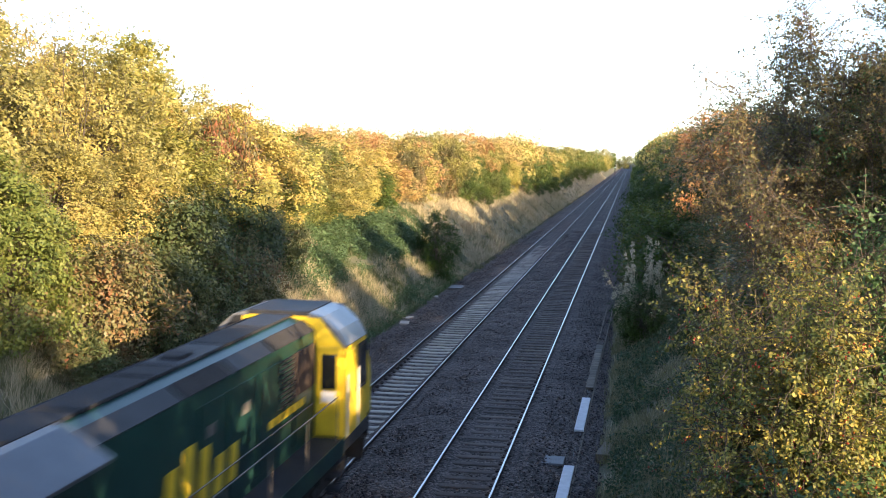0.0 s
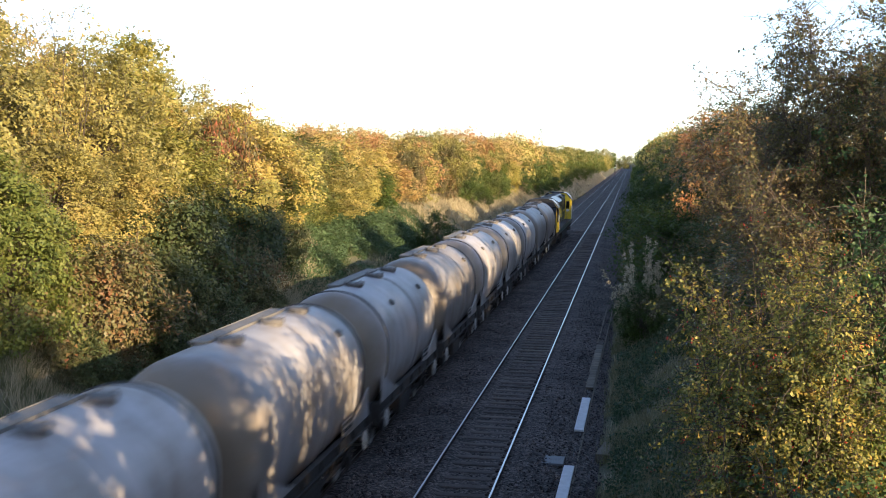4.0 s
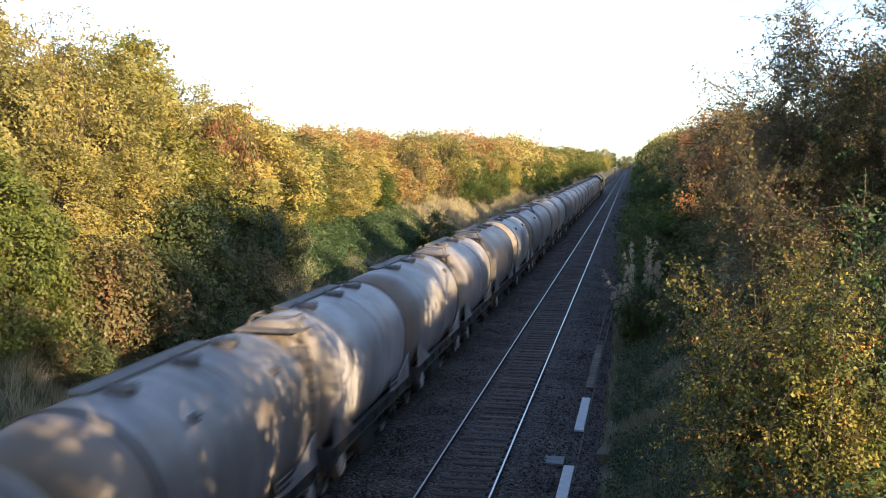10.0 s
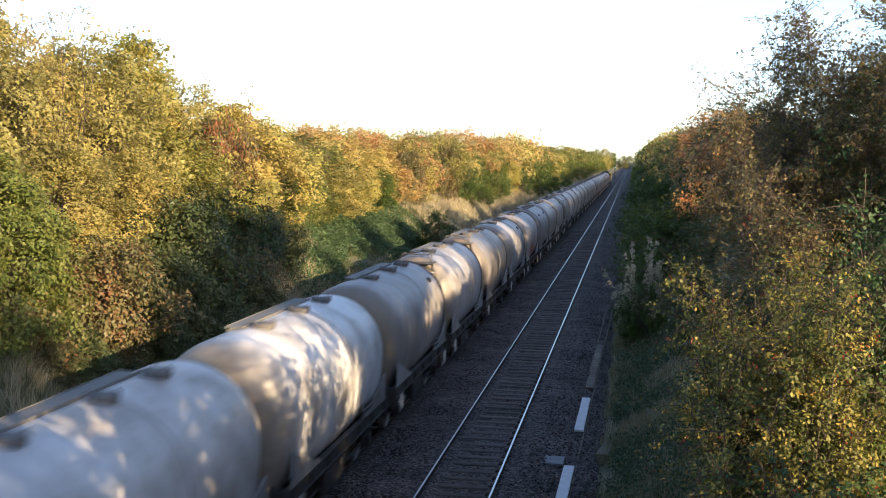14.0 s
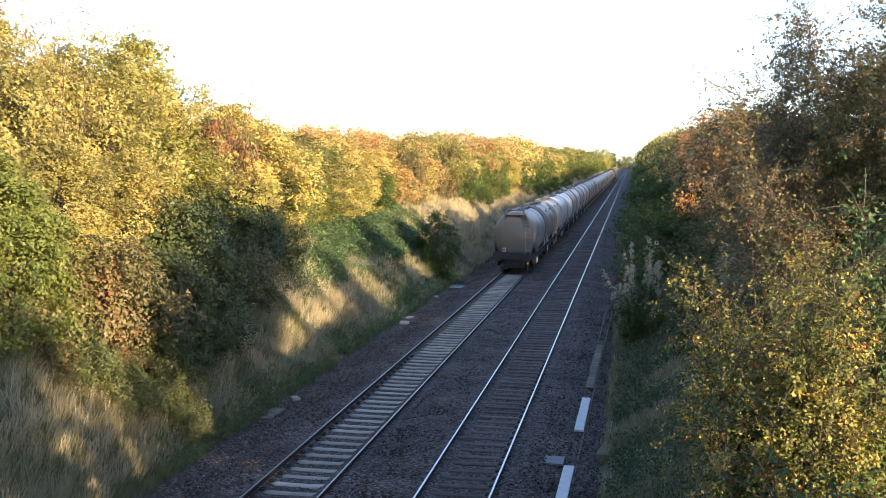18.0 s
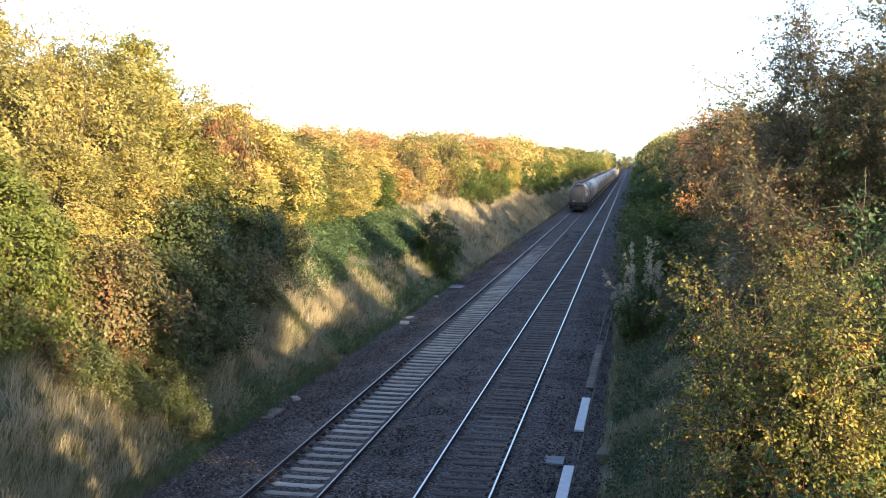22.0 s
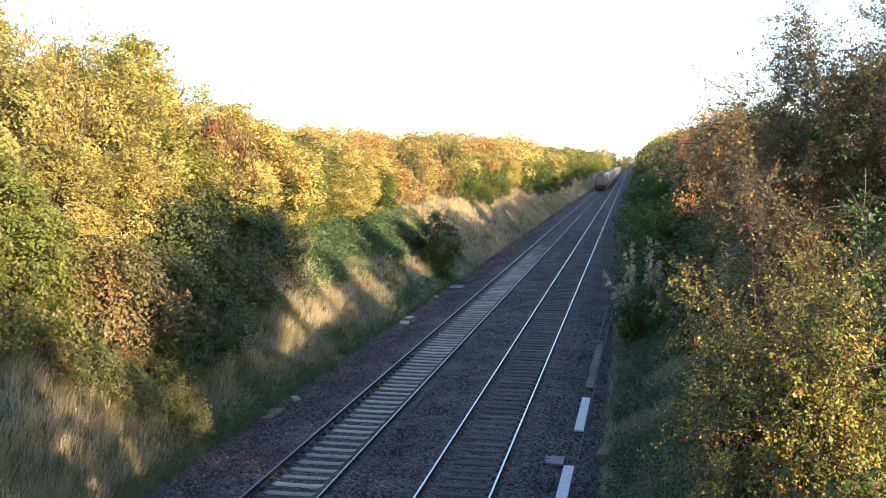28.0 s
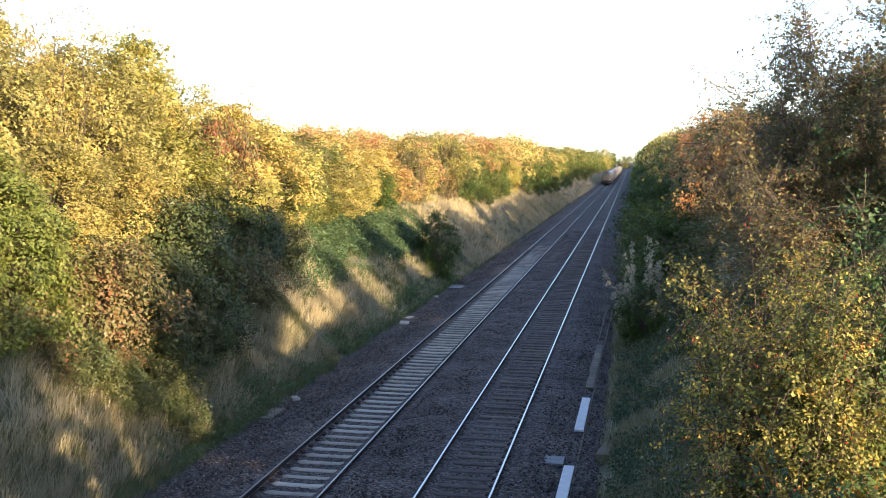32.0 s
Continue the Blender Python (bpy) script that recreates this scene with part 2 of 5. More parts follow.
def ballast_mesh():
    xs = [-10.55, -10.1, -9.75, -9.2, -8.75, -8.3] + list(np.linspace(-8.1, -2.2, 26)) + [-1.9, -1.4, -0.9, -0.55]
    base = {-10.55: -0.44, -10.1: -0.36, -9.75: -0.38, -9.2: -0.36, -8.75: -0.2, -8.3: -0.1, -1.9: -0.12, -1.4: -0.24, -0.9: -0.3, -0.55: -0.42}
    ys = list(np.arange(-30, 80, 0.35)) + list(np.arange(80, 300, 2.5)) + [320, 400, 600, 1000, 1800, 2900]
    verts = []
    for y in ys:
        for x in xs:
            z = base.get(x, -0.1)
            near = min(abs(x - XL), abs(x - XR))
            if near < GAUGE - 0.12:
                z = (-0.205 + 0.06 * min(1.0, max(0.0, (y - 70) / 45))) if abs(x - XL) < 1 else -0.19
            z += (0.012 if near < 1.0 else 0.045) * noise.noise(Vector((x * 1.3, y * 1.1, 0))) + 0.02 * noise.noise(Vector((x * 5, y * 5, 2)))
            verts.append((x, y, z))
    w = len(xs)
    faces = [(r * w + c, r * w + c + 1, (r + 1) * w + c + 1, (r + 1) * w + c) for r in range(len(ys) - 1) for c in range(w - 1)]
    return mesh_of("ballast_bed", verts, faces, M["ballast"], True)


ballast = tagged(new("ballast_bed", ballast_mesh()), "bed of grey-brown crushed stone ballast under the tracks", "ballast", kind="structure")


def rng(seed):
    return np.random.default_rng(seed)


def stones(name, seed, n, x0, x1, y0, y1, size, z_of, material):
    """Loose stones: small crooked octahedra lying on the bed."""
    r = rng(seed)
    y = y0 + (y1 - y0) * r.random(n) ** 2.0
    x = r.uniform(x0, x1, n)
    s = size * r.uniform(0.6, 1.35, (n, 1))
    c = np.stack([x, y, z_of(x, y)], 1)
    d = np.array([(1, 0, 0), (0, 1, 0), (-1, 0, 0), (0, -1, 0), (0, 0, 1), (0, 0, -1)], float)
    a = r.uniform(0, 2 * np.pi, n)
    v = d[None] * r.uniform(0.6, 1.3, (n, 6, 1)) + r.uniform(-0.3, 0.3, (n, 6, 3))
    ca, sa = np.cos(a)[:, None], np.sin(a)[:, None]
    v = np.stack([v[..., 0] * ca - v[..., 1] * sa, v[..., 0] * sa + v[..., 1] * ca, v[..., 2] * 0.75], -1) * s[:, None] * 0.5 + c[:, None]
    f = np.array([(0, 1, 4), (1, 2, 4), (2, 3, 4), (3, 0, 4), (1, 0, 5), (2, 1, 5), (3, 2, 5), (0, 3, 5)])
    me = bpy.data.meshes.new(name)
    me.vertices.add(n * 6)
    me.vertices.foreach_set("co", v.astype(np.float32).ravel())
    idx = (f[None] + np.arange(n)[:, None, None] * 6).astype(np.int32).ravel()
    me.loops.add(len(idx))
    me.loops.foreach_set("vertex_index", idx)
    me.polygons.add(n * 8)
    me.polygons.foreach_set("loop_start", np.arange(0, n * 24, 3, dtype=np.int32))
    me.polygons.foreach_set("loop_total", np.full(n * 8, 3, np.int32))
    me.materials.append(material)
    me.update(calc_edges=True)
    return me


def bed_z(x, y):
    return np.interp(x, [-10.6, -9.75, -9.2, -8.75, -8.3, -1.9, -1.4, -0.9, -0.4], [-0.4, -0.37, -0.33, -0.18, -0.09, -0.1, -0.22, -0.28, -0.42]) + 0.0


# stones between the rails take the darker stone colour, the others the pale one
for args in ((1, 11000, -10.55, XL - 1.0, 20, 120), (2, 8000, XL + 1.0, XR - 1.0, 20, 120), (3, 8000, XR + 1.0, -0.35, 20, 120), (4, 4500, XL - 1, XL + 1, 20, 90), (5, 6000, XR - 1.0, XR + 1.0, 20, 120)):
    if args[0] >= 4:
        zf = (lambda x, y: np.full(len(x), -0.215)) if args[0] == 4 else (lambda x, y: np.full(len(x), -0.195))
    else:
        zf = bed_z
    tagged(new("ballast_stones", stones("ballast_stones", *args, 0.062, zf, M["ballast" if args[0] >= 4 else "ballast_pale"])), "loose grey-brown crushed ballast stones", "ballast", kind="stuff")


# ---- tracks ----
def rail_mesh(name, dull):
    """A flat-bottomed rail, 0.155 high, its top polished by wheels."""
    prof = [(-0.07, -0.155), (0.07, -0.155), (0.07, -0.143), (0.012, -0.12), (0.010, -0.045), (0.034, -0.035), (0.036, -0.008), (0.021, 0.0), (-0.021, 0.0), (-0.036, -0.008), (-0.034, -0.035), (-0.010, -0.045), (-0.012, -0.12), (-0.07, -0.143)]
    ys = [-60, 0, 30, 60, 100, 200, 400, 800, 1500, 2900]
    k = len(prof)
    verts = [(x, y, z) for y in ys for x, z in prof]
    faces, mats = [], []
    for r in range(len(ys) - 1):
        for i in range(k):
            j = (i + 1) % k
            faces.append((r * k + i, r * k + j, (r + 1) * k + j, (r + 1) * k + i))
            mats.append(1 if i == 7 else 0)
    me = mesh_of(name, verts, faces, [M["rail_side"], M["rail_dull"] if dull else M["rail_top"]])
    me.polygons.foreach_set("material_index", mats)
    return me


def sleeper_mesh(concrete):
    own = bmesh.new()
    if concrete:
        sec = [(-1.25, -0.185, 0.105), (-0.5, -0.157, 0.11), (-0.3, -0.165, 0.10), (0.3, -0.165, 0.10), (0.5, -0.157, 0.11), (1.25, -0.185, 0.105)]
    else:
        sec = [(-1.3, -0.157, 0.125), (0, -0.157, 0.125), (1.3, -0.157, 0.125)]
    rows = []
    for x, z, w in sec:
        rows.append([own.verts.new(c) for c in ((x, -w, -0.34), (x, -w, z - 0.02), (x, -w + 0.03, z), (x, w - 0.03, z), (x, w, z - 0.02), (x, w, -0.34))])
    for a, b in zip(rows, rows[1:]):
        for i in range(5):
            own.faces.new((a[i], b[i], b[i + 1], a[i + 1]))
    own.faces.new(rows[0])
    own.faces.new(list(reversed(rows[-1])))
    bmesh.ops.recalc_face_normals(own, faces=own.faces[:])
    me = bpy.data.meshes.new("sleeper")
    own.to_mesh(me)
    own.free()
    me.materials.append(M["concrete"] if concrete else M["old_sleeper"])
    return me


def clip_mesh():
    bm = box(0.045, 0.16, -0.06, 0.06, -0.15, -0.115, bevel=0.01)
    box(-0.16, -0.045, -0.06, 0.06, -0.15, -0.115, bevel=0.01, bm=bm)
    rod((0.06, -0.05, -0.10), (0.13, 0.05, -0.10), 0.012, sides=5, bm=bm)
    rod((-0.06, -0.05, -0.10), (-0.13, 0.05, -0.10), 0.012, sides=5, bm=bm)
    me = bpy.data.meshes.new("rail_clip")
    bm.to_mesh(me)
    bm.free()
    me.materials.append(M["rail_side"])
    return me


def lay_track(xc, concrete, label):
    t = holder("railway_track", label, "railway track", pose(xc, 0, 0), "pair of tracks", "structure")
    rm = rail_mesh("rail", concrete)
    for s in (-1, 1):
        o = part("rail", rm, None, t, "steel rail with a rusty web and a polished head")
        o.location.x = s * GAUGE
    sm, cm = sleeper_mesh(concrete), clip_mesh()
    r = random.Random(5 if concrete else 6)
    pitch, y = 0.65, 23.53 - 0.65 * 12
    while y < 118:
        o = part("sleeper", sm, None, t)
        o.location = (r.uniform(-0.02, 0.02), y + r.uniform(-0.02, 0.02), r.uniform(-0.012, 0.006))
        o.rotation_euler.z = r.uniform(-0.012, 0.012)
        if 20 < y < 42:
            for s in (-1, 1):
                c = part("rail_clip", cm, None, t)
                c.location = (s * GAUGE, y, 0)
        y += pitch


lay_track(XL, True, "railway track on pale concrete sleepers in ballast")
lay_track(XR, False, "railway track on dark old sleepers with bright rails")


# ---- cable trough and slabs beside the track ----
def trough():
    t = holder("cable_trough", "concrete cable trough beside the track, some lids missing", "cable trough", pose(0, 0, 0))
    def cx(y):
        return -1.24 + (y - 26.0) * 0.0125
    def wall(y0, y1, side):
        bm = box(-0.02, 0.02, 0, y1 - y0, -0.42, -0.26)
        o = part("trough_wall", bm, M["brown_lid"], t)
        o.location = (cx(y0) + side * 0.14, y0, 0)
        o.rotation_euler.z = -0.0125
    wall(20, 60, -1)
    wall(20, 60, 1)
    def lid(y0, y1, mat, lab, w=0.125, up=-0.19):
        bm = box(-w, w, 0, y1 - y0 - 0.015, up - 0.06, up, bevel=0.008)
        o = part("lid", bm, mat, t, lab)
        o.location = (cx(y0), y0, 0)
        o.rotation_euler.z = -0.0125 + random.uniform(-0.004, 0.004)
    for y0, y1 in ((31.7, 36.1), (23.4, 27.9), (18.8, 23.4)):
        lid(y0, y1, M["lid"], "long white cable trough lid")
    y = 37.8
    while y < 46:
        lid(y, y + 1.0, M["brown_lid"], "", 0.12, -0.2)
        y += 1.0
    for k, (ox, r) in enumerate(((-0.07, 0.022), (0.0, 0.03), (0.065, 0.02))):
        bm = bmesh.new()
        pts = [(cx(y) + ox + 0.02 * math.sin(y * 0.9 + k), y, -0.31 + 0.03 * math.sin(y * 1.7 + k * 2)) for y in np.arange(19, 39, 0.5)]
        for a, b in zip(pts, pts[1:]):
            rod(a, b, r, sides=6, bm=bm)
        part("cable", bm, M["cable"], t, "black cable")


trough()


def slab(name, label, x, y, z, w, l, h, mat, turn=0.0):
    bm = box(-w / 2, w / 2, -l / 2, l / 2, 0, h, bevel=min(0.015, h / 3))
    me = bpy.data.meshes.new(name)
    bm.to_mesh(me)
    bm.free()
    me.materials.append(mat)
    o = new(name, me)
    o.matrix_basis = pose(x, y, z, 0, 0, turn)
    return tagged(o, label, "slab")


slab("cover_plate", "grey metal cover plate lying on the ballast", -1.64, 28.15, -0.2, 0.56, 0.75, 0.06, M["plate"])
slab("access_cover", "dark flat access cover set in the ballast", -9.85, 32.5, -0.42, 0.42, 1.4, 0.06, M["brown_lid"])
slab("concrete_slab", "pale broken concrete slab beside the ballast", -9.75, 34.6, -0.4, 0.22, 0.4, 0.09, M["concrete"], 25)
slab("concrete_slab", "pale concrete slab beside the ballast", -9.63, 51.6, -0.4, 0.4, 0.9, 0.09, M["concrete"], 8)
slab("concrete_slab", "pale concrete slab beside the ballast", -9.8, 53.4, -0.4, 0.3, 0.6, 0.08, M["concrete"], -20)
slab("concrete_slab", "pale concrete slab beside the ballast", -9.95, 62.0, -0.4, 0.3, 0.7, 0.08, M["concrete"], 12)
slab("access_cover", "dark flat access cover beside the track", -9.5, 67.0, -0.42, 0.9, 1.4, 0.08, M["plate"])
slab("concrete_slab", "grey concrete slab lying in the ballast", -1.6, 65.0, -0.33, 0.8, 0.7, 0.06, M["concrete"])
slab("concrete_block", "half-buried grey block at the edge of the grass", -0.4, 29.8, -0.42, 0.35, 1.3, 0.22, M["brown_lid"], -8)


# ---- the bridge on which the camera stands ----
def bridge():
    b = holder("road_bridge", "brick road bridge over the railway cutting", "bridge", kind="structure")
    part("deck", box(-40, 40, -7.5, -0.6, 4.6, 5.45), M["asphalt"], b)
    part("parapet", box(-40, 40, -0.95, -0.6, 5.45, 6.55, bevel=0.03), M["brick"], b)
    part("parapet", box(-40, 40, -7.9, -7.5, 4.6, 6.55, bevel=0.03), M["brick"], b)
    part("abutment", box(-13.0, -11.0, -7.4, -0.7, -0.6, 4.6), M["brick"], b)
    part("abutment", box(0.9, 2.9, -7.4, -0.7, -0.6, 4.6), M["brick"], b)


bridge()


# ---- plants ----
def tube(pts, r0, r1, sides, verts, faces):
    """A tapered branch along pts, added to verts and faces."""
    base, n = len(verts), len(pts)
    for i, p in enumerate(pts):
        d = Vector(pts[min(i + 1, n - 1)]) - Vector(pts[max(i - 1, 0)])
        q = d.to_track_quat("Z", "Y")
        r = r0 + (r1 - r0) * i / (n - 1)
        for k in range(sides):
            a = 2 * math.pi * k / sides
            verts.append(tuple(Vector(p) + q @ Vector((r * math.cos(a), r * math.sin(a), 0))))
    for i in range(n - 1):
        for k in range(sides):
            j = (k + 1) % sides
            faces.append((base + i * sides + k, base + i * sides + j, base + (i + 1) * sides + j, base + (i + 1) * sides + k))


def leaves(r, c, size, out, lift=0.35, broad=False, loose=0.75):
    """Pointed leaf blades at the places c, turned at random but rather outwards and up."""
    n = len(c)
    nrm = r.normal(0, loose, (n, 3)) + out * 1.1
    nrm[:, 2] += lift
    nrm /= np.linalg.norm(nrm, axis=1, keepdims=True) + 1e-9
    t = np.cross(nrm, r.normal(0, 1, (n, 3)))
    t /= np.linalg.norm(t, axis=1, keepdims=True) + 1e-9
    b = np.cross(nrm, t)
    s = size * r.uniform(0.6, 1.3, (n, 1))
    if not broad:
        return np.stack([c - t * s * 0.5 + b * s * 0.36, c + t * s * 0.6, c - t * s * 0.4 - b * s * 0.42], 1)
    return np.stack([c - t * s * 0.5, c + b * s * 0.32 - t * s * 0.05, c + t * s * 0.55, c - b * s * 0.32 - t * s * 0.05], 1)


def sprays(r, c, rad, m, size, axis, each=12):
    """Leaves in flat sprays on the shell of a clump: the leaves of a spray face nearly one way, and gaps lie between the sprays."""
    k = max(2, m // each)
    d = r.normal(0, 1, (k, 3))
    d /= np.linalg.norm(d, axis=1, keepdims=True)
    p = c + d * rad * (r.random((k, 1)) ** 0.4) * np.array([1, 1, 0.8])
    o = p - axis
    o /= np.linalg.norm(o, axis=1, keepdims=True) + 1e-9
    n0 = o * 0.9 + r.normal(0, 0.5, (k, 3)) + np.array([0, 0, 0.35])
    n0 /= np.linalg.norm(n0, axis=1, keepdims=True)
    t = np.cross(n0, r.normal(0, 1, (k, 3)))
    t /= np.linalg.norm(t, axis=1, keepdims=True) + 1e-9
    b = np.cross(n0, t)
    i = np.repeat(np.arange(k), each)
    u = r.normal(0, 1, (len(i), 3)) * size * np.array([1.9, 1.0, 0.28])
    q = p[i] + t[i] * u[:, :1] + b[i] * u[:, 1:2] + n0[i] * u[:, 2:]
    return leaves(r, q, size, n0[i], 0.0, loose=0.38)


def shrub_meshes(name, seed, R, H, low, clumps, per, size, leaf, spikes=0.25, clump_r=0.55, lean=(0, 0), trunks=1, airy=0.0, limbs=999, thin=0.0):
    """A broad shrub or hedge tree. Limbs rise from the foot, and each carries clumps of leaves; shoots break the outline."""
    r = rng(seed)
    wv, wf = [], []
    cents = []
    lob = r.uniform(0, 6.28, 4)
    for i in range(clumps):
        a = r.uniform(0, 2 * np.pi)
        u = 0.95 * r.random() ** 0.8
        z = low + (H - low) * u * 1.04
        prof = (1 - max(0.0, (u - 0.35) / 0.65) ** 4.2) * (0.8 + 0.2 * min(1, u / 0.3))
        rr = R * max(prof, 0.06) * (1 + 0.22 * math.sin(2 * a + lob[0]) + 0.14 * math.sin(3 * a + lob[1] + 3 * u) + 0.1 * math.sin(7 * u + lob[2]))
        k = r.random() ** 0.42
        cents.append((rr * k * math.cos(a) + lean[0] * u * H, rr * k * math.sin(a) + lean[1] * u * H, z * (1 + 0.1 * math.sin(2 * a + lob[3]))))
    cents = np.array(cents)
    feet = [(0.05, 0.0) for _ in range(trunks)]
    for fx, fy in feet:
        tube([(fx, fy, -0.5), (fx * 1.3, fy * 1.3, H * 0.25), (fx * 1.7, fy * 1.7, H * 0.55)], 0.05 + 0.015 * H, 0.03, 6, wv, wf)
    for c in cents[:limbs]:
        fx, fy = feet[int(r.integers(trunks))]
        h0 = min(H * 0.5, c[2] * 0.55)
        mid = ((fx * 1.5 + c[0]) / 2 + r.normal(0, 0.12), (fy * 1.5 + c[1]) / 2 + r.normal(0, 0.12), h0 + (c[2] - h0) * 0.6)
        tube([(fx * 1.5, fy * 1.5, h0), mid, tuple(c)], 0.010 + 0.003 * H, 0.005, 3, wv, wf)
    parts = []
    axis = np.array([lean[0] * H * 0.5, lean[1] * H * 0.5, H * 0.35])
    for c in cents:
        m = int(per * r.uniform(0.6, 1.4) * max(0.08, 1 - airy * max(0.0, c[2] / H - 0.45) / 0.55))
        if 0.2 < c[2] / H < 0.58:
            m = int(m * (1 - thin))
        rad = clump_r * r.uniform(0.6, 1.35)
        parts.append(sprays(r, c, rad, m, size, axis))
        if r.random() < spikes and limbs > 900:
            o1 = c - axis
            o1 = o1 / (np.linalg.norm(o1) + 1e-9) * 0.6 + np.array([r.normal(0, 0.3), r.normal(0, 0.3), 0.75])
            o1 /= np.linalg.norm(o1)
            ln = rad + r.uniform(0.3, 1.1) * clump_r * 1.6
            e = c + o1 * ln + np.array([0, 0, -0.1 * ln])
            tube([tuple(c), tuple(c + o1 * ln * 0.6), tuple(e)], 0.008, 0.003, 3, wv, wf)
            q = c + (e - c) * r.uniform(0.35, 1.0, (max(6, m // 5), 1)) + r.normal(0, size * 0.8, (max(6, m // 5), 3))
            parts.append(leaves(r, q, size * 0.9, np.tile(o1, (len(q), 1))))
    v = np.concatenate(parts)
    v = v[v[:, :, 2].min(1) > -0.6]
    return mesh_of(name + "_wood", wv, wf, M["bark"], True), quads_mesh(name + "_leaves", v, 3, leaf)


def plant(name, category, meshes, label, x, y, turn=0.0, scale=1.0, sink=0.1, group="", tall=1.0):
    z = ground_z(x, y) - sink
    t = holder(name, label, category, pose(x, y, z, 0, 0, turn) @ Matrix.Diagonal((scale, scale, scale * tall, 1)), group)
    part("trunk", meshes[0], None, t, "grey-brown woody stems")
    part("crown", meshes[1], None, t)
    return t


R2 = random.Random(11)
TREES = {
    "haw_a": shrub_meshes("haw_a", 21, 2.7, 5.6, 0.2, 180, 155, 0.110, M["leaf_hawthorn"], 0.35, 0.50),
    "haw_b": shrub_meshes("haw_b", 22, 2.5, 5.2, 0.2, 180, 155, 0.110, M["leaf_hawthorn"], 0.35, 0.50),
    "maple": shrub_meshes("maple", 23, 2.6, 6.2, 0.3, 170, 125, 0.145, M["leaf_maple"], 0.25, 0.56),
    "maple_b": shrub_meshes("maple_b", 24, 2.3, 5.4, 0.2, 160, 120, 0.140, M["leaf_maple"], 0.25, 0.52),
    "lime": shrub_meshes("lime", 39, 2.3, 5.0, 0.0, 165, 125, 0.125, M["leaf_lime"], 0.3, 0.5),
    "green": shrub_meshes("green", 25, 2.2, 4.0, 0.0, 130, 115, 0.125, M["leaf_green"], 0.3, 0.5),
    "bramble": shrub_meshes("bramble", 26, 2.0, 2.6, 0.0, 130, 125, 0.105, M["leaf_bramble"], 0.3, 0.42),
    "bramble_b": shrub_meshes("bramble_b", 27, 1.8, 2.2, 0.0, 120, 120, 0.10, M["leaf_bramble"], 0.3, 0.40),
    "bramble_r": shrub_meshes("bramble_r", 41, 1.9, 2.3, 0.0, 110, 110, 0.10, M["leaf_redden"], 0.35, 0.42),
    "mid_a": shrub_meshes("mid_a", 33, 2.7, 5.6, 0.1, 150, 100, 0.15, M["leaf_hawthorn"], 0.35, 0.55),
    "mid_b": shrub_meshes("mid_b", 34, 2.6, 5.4, 0.1, 150, 100, 0.15, M["leaf_maple"], 0.3, 0.55),
    "mid_c": shrub_meshes("mid_c", 36, 2.4, 4.6, 0.0, 120, 95, 0.145, M["leaf_green"], 0.3, 0.55, thin=0.3),
    "mid_r": shrub_meshes("mid_r", 37, 2.6, 5.2, 0.0, 140, 110, 0.135, M["leaf_rust"], 0.4, 0.55, thin=0.4),
    "far_a": shrub_meshes("far_a", 28, 3.0, 5.6, 0.0, 75, 44, 0.28, M["leaf_hawthorn"], 0.3, 0.8, limbs=10),
    "far_b": shrub_meshes("far_b", 29, 3.0, 5.4, 0.0, 75, 44, 0.28, M["leaf_maple"], 0.3, 0.8, limbs=10),
    "far_c": shrub_meshes("far_c", 30, 2.8, 4.8, 0.0, 75, 44, 0.28, M["leaf_green"], 0.3, 0.75, limbs=10),
    "far_r": shrub_meshes("far_r", 38, 3.0, 5.4, 0.0, 75, 44, 0.28, M["leaf_rust"], 0.3, 0.8, limbs=10),
    "rust": shrub_meshes("rust", 31, 2.6, 5.2, 0.0, 160, 135, 0.095, M["leaf_rust"], 0.45, 0.55, thin=0.4),
    "dark": shrub_meshes("dark", 32, 2.3, 4.6, 0.0, 130, 110, 0.12, M["leaf_green"], 0.4, 0.55, airy=0.3),
    "shade_tree": shrub_meshes("shade_tree", 40, 2.3, 6.2, 3.5, 90, 90, 0.16, M["leaf_rust"], 0.3, 0.6),
}
LAB = {"shade_tree": "russet tree with a bare trunk added behind the hedge to cast shade", "lime": "yellow-green bush with some reddening leaves on the bank", "mid_c": "dark green bush in the hedge", "mid_r": "russet thorn bush in the hedge", "far_r": "distant russet hedge tree", "mid_a": "hawthorn in orange autumn leaf on the crest", "mid_b": "field maple in yellow leaf on the crest", "haw_a": "hawthorn in orange and yellow autumn leaf on the bank", "haw_b": "hawthorn turning russet and yellow on the bank", "maple": "field maple in yellow-green autumn leaf", "maple_b": "field maple bush with golden leaves",
       "green": "dense dark green shrub on the bank", "bramble": "dark bramble thicket on the slope", "bramble_r": "low bramble thicket turned red and brown", "bramble_b": "low bramble thicket with some red leaves", "far_a": "distant hawthorn in orange autumn leaf",
       "far_b": "distant yellow-green hedge tree", "far_c": "distant dark green hedge bush", "rust": "russet-leaved thorn bush on the bank", "dark": "dark ivy-clad bush on the bank"}


FAR_HEDGE = {"far_a": [], "far_b": [], "far_c": [], "far_r": []}  # placings of hedge too far off to tell apart


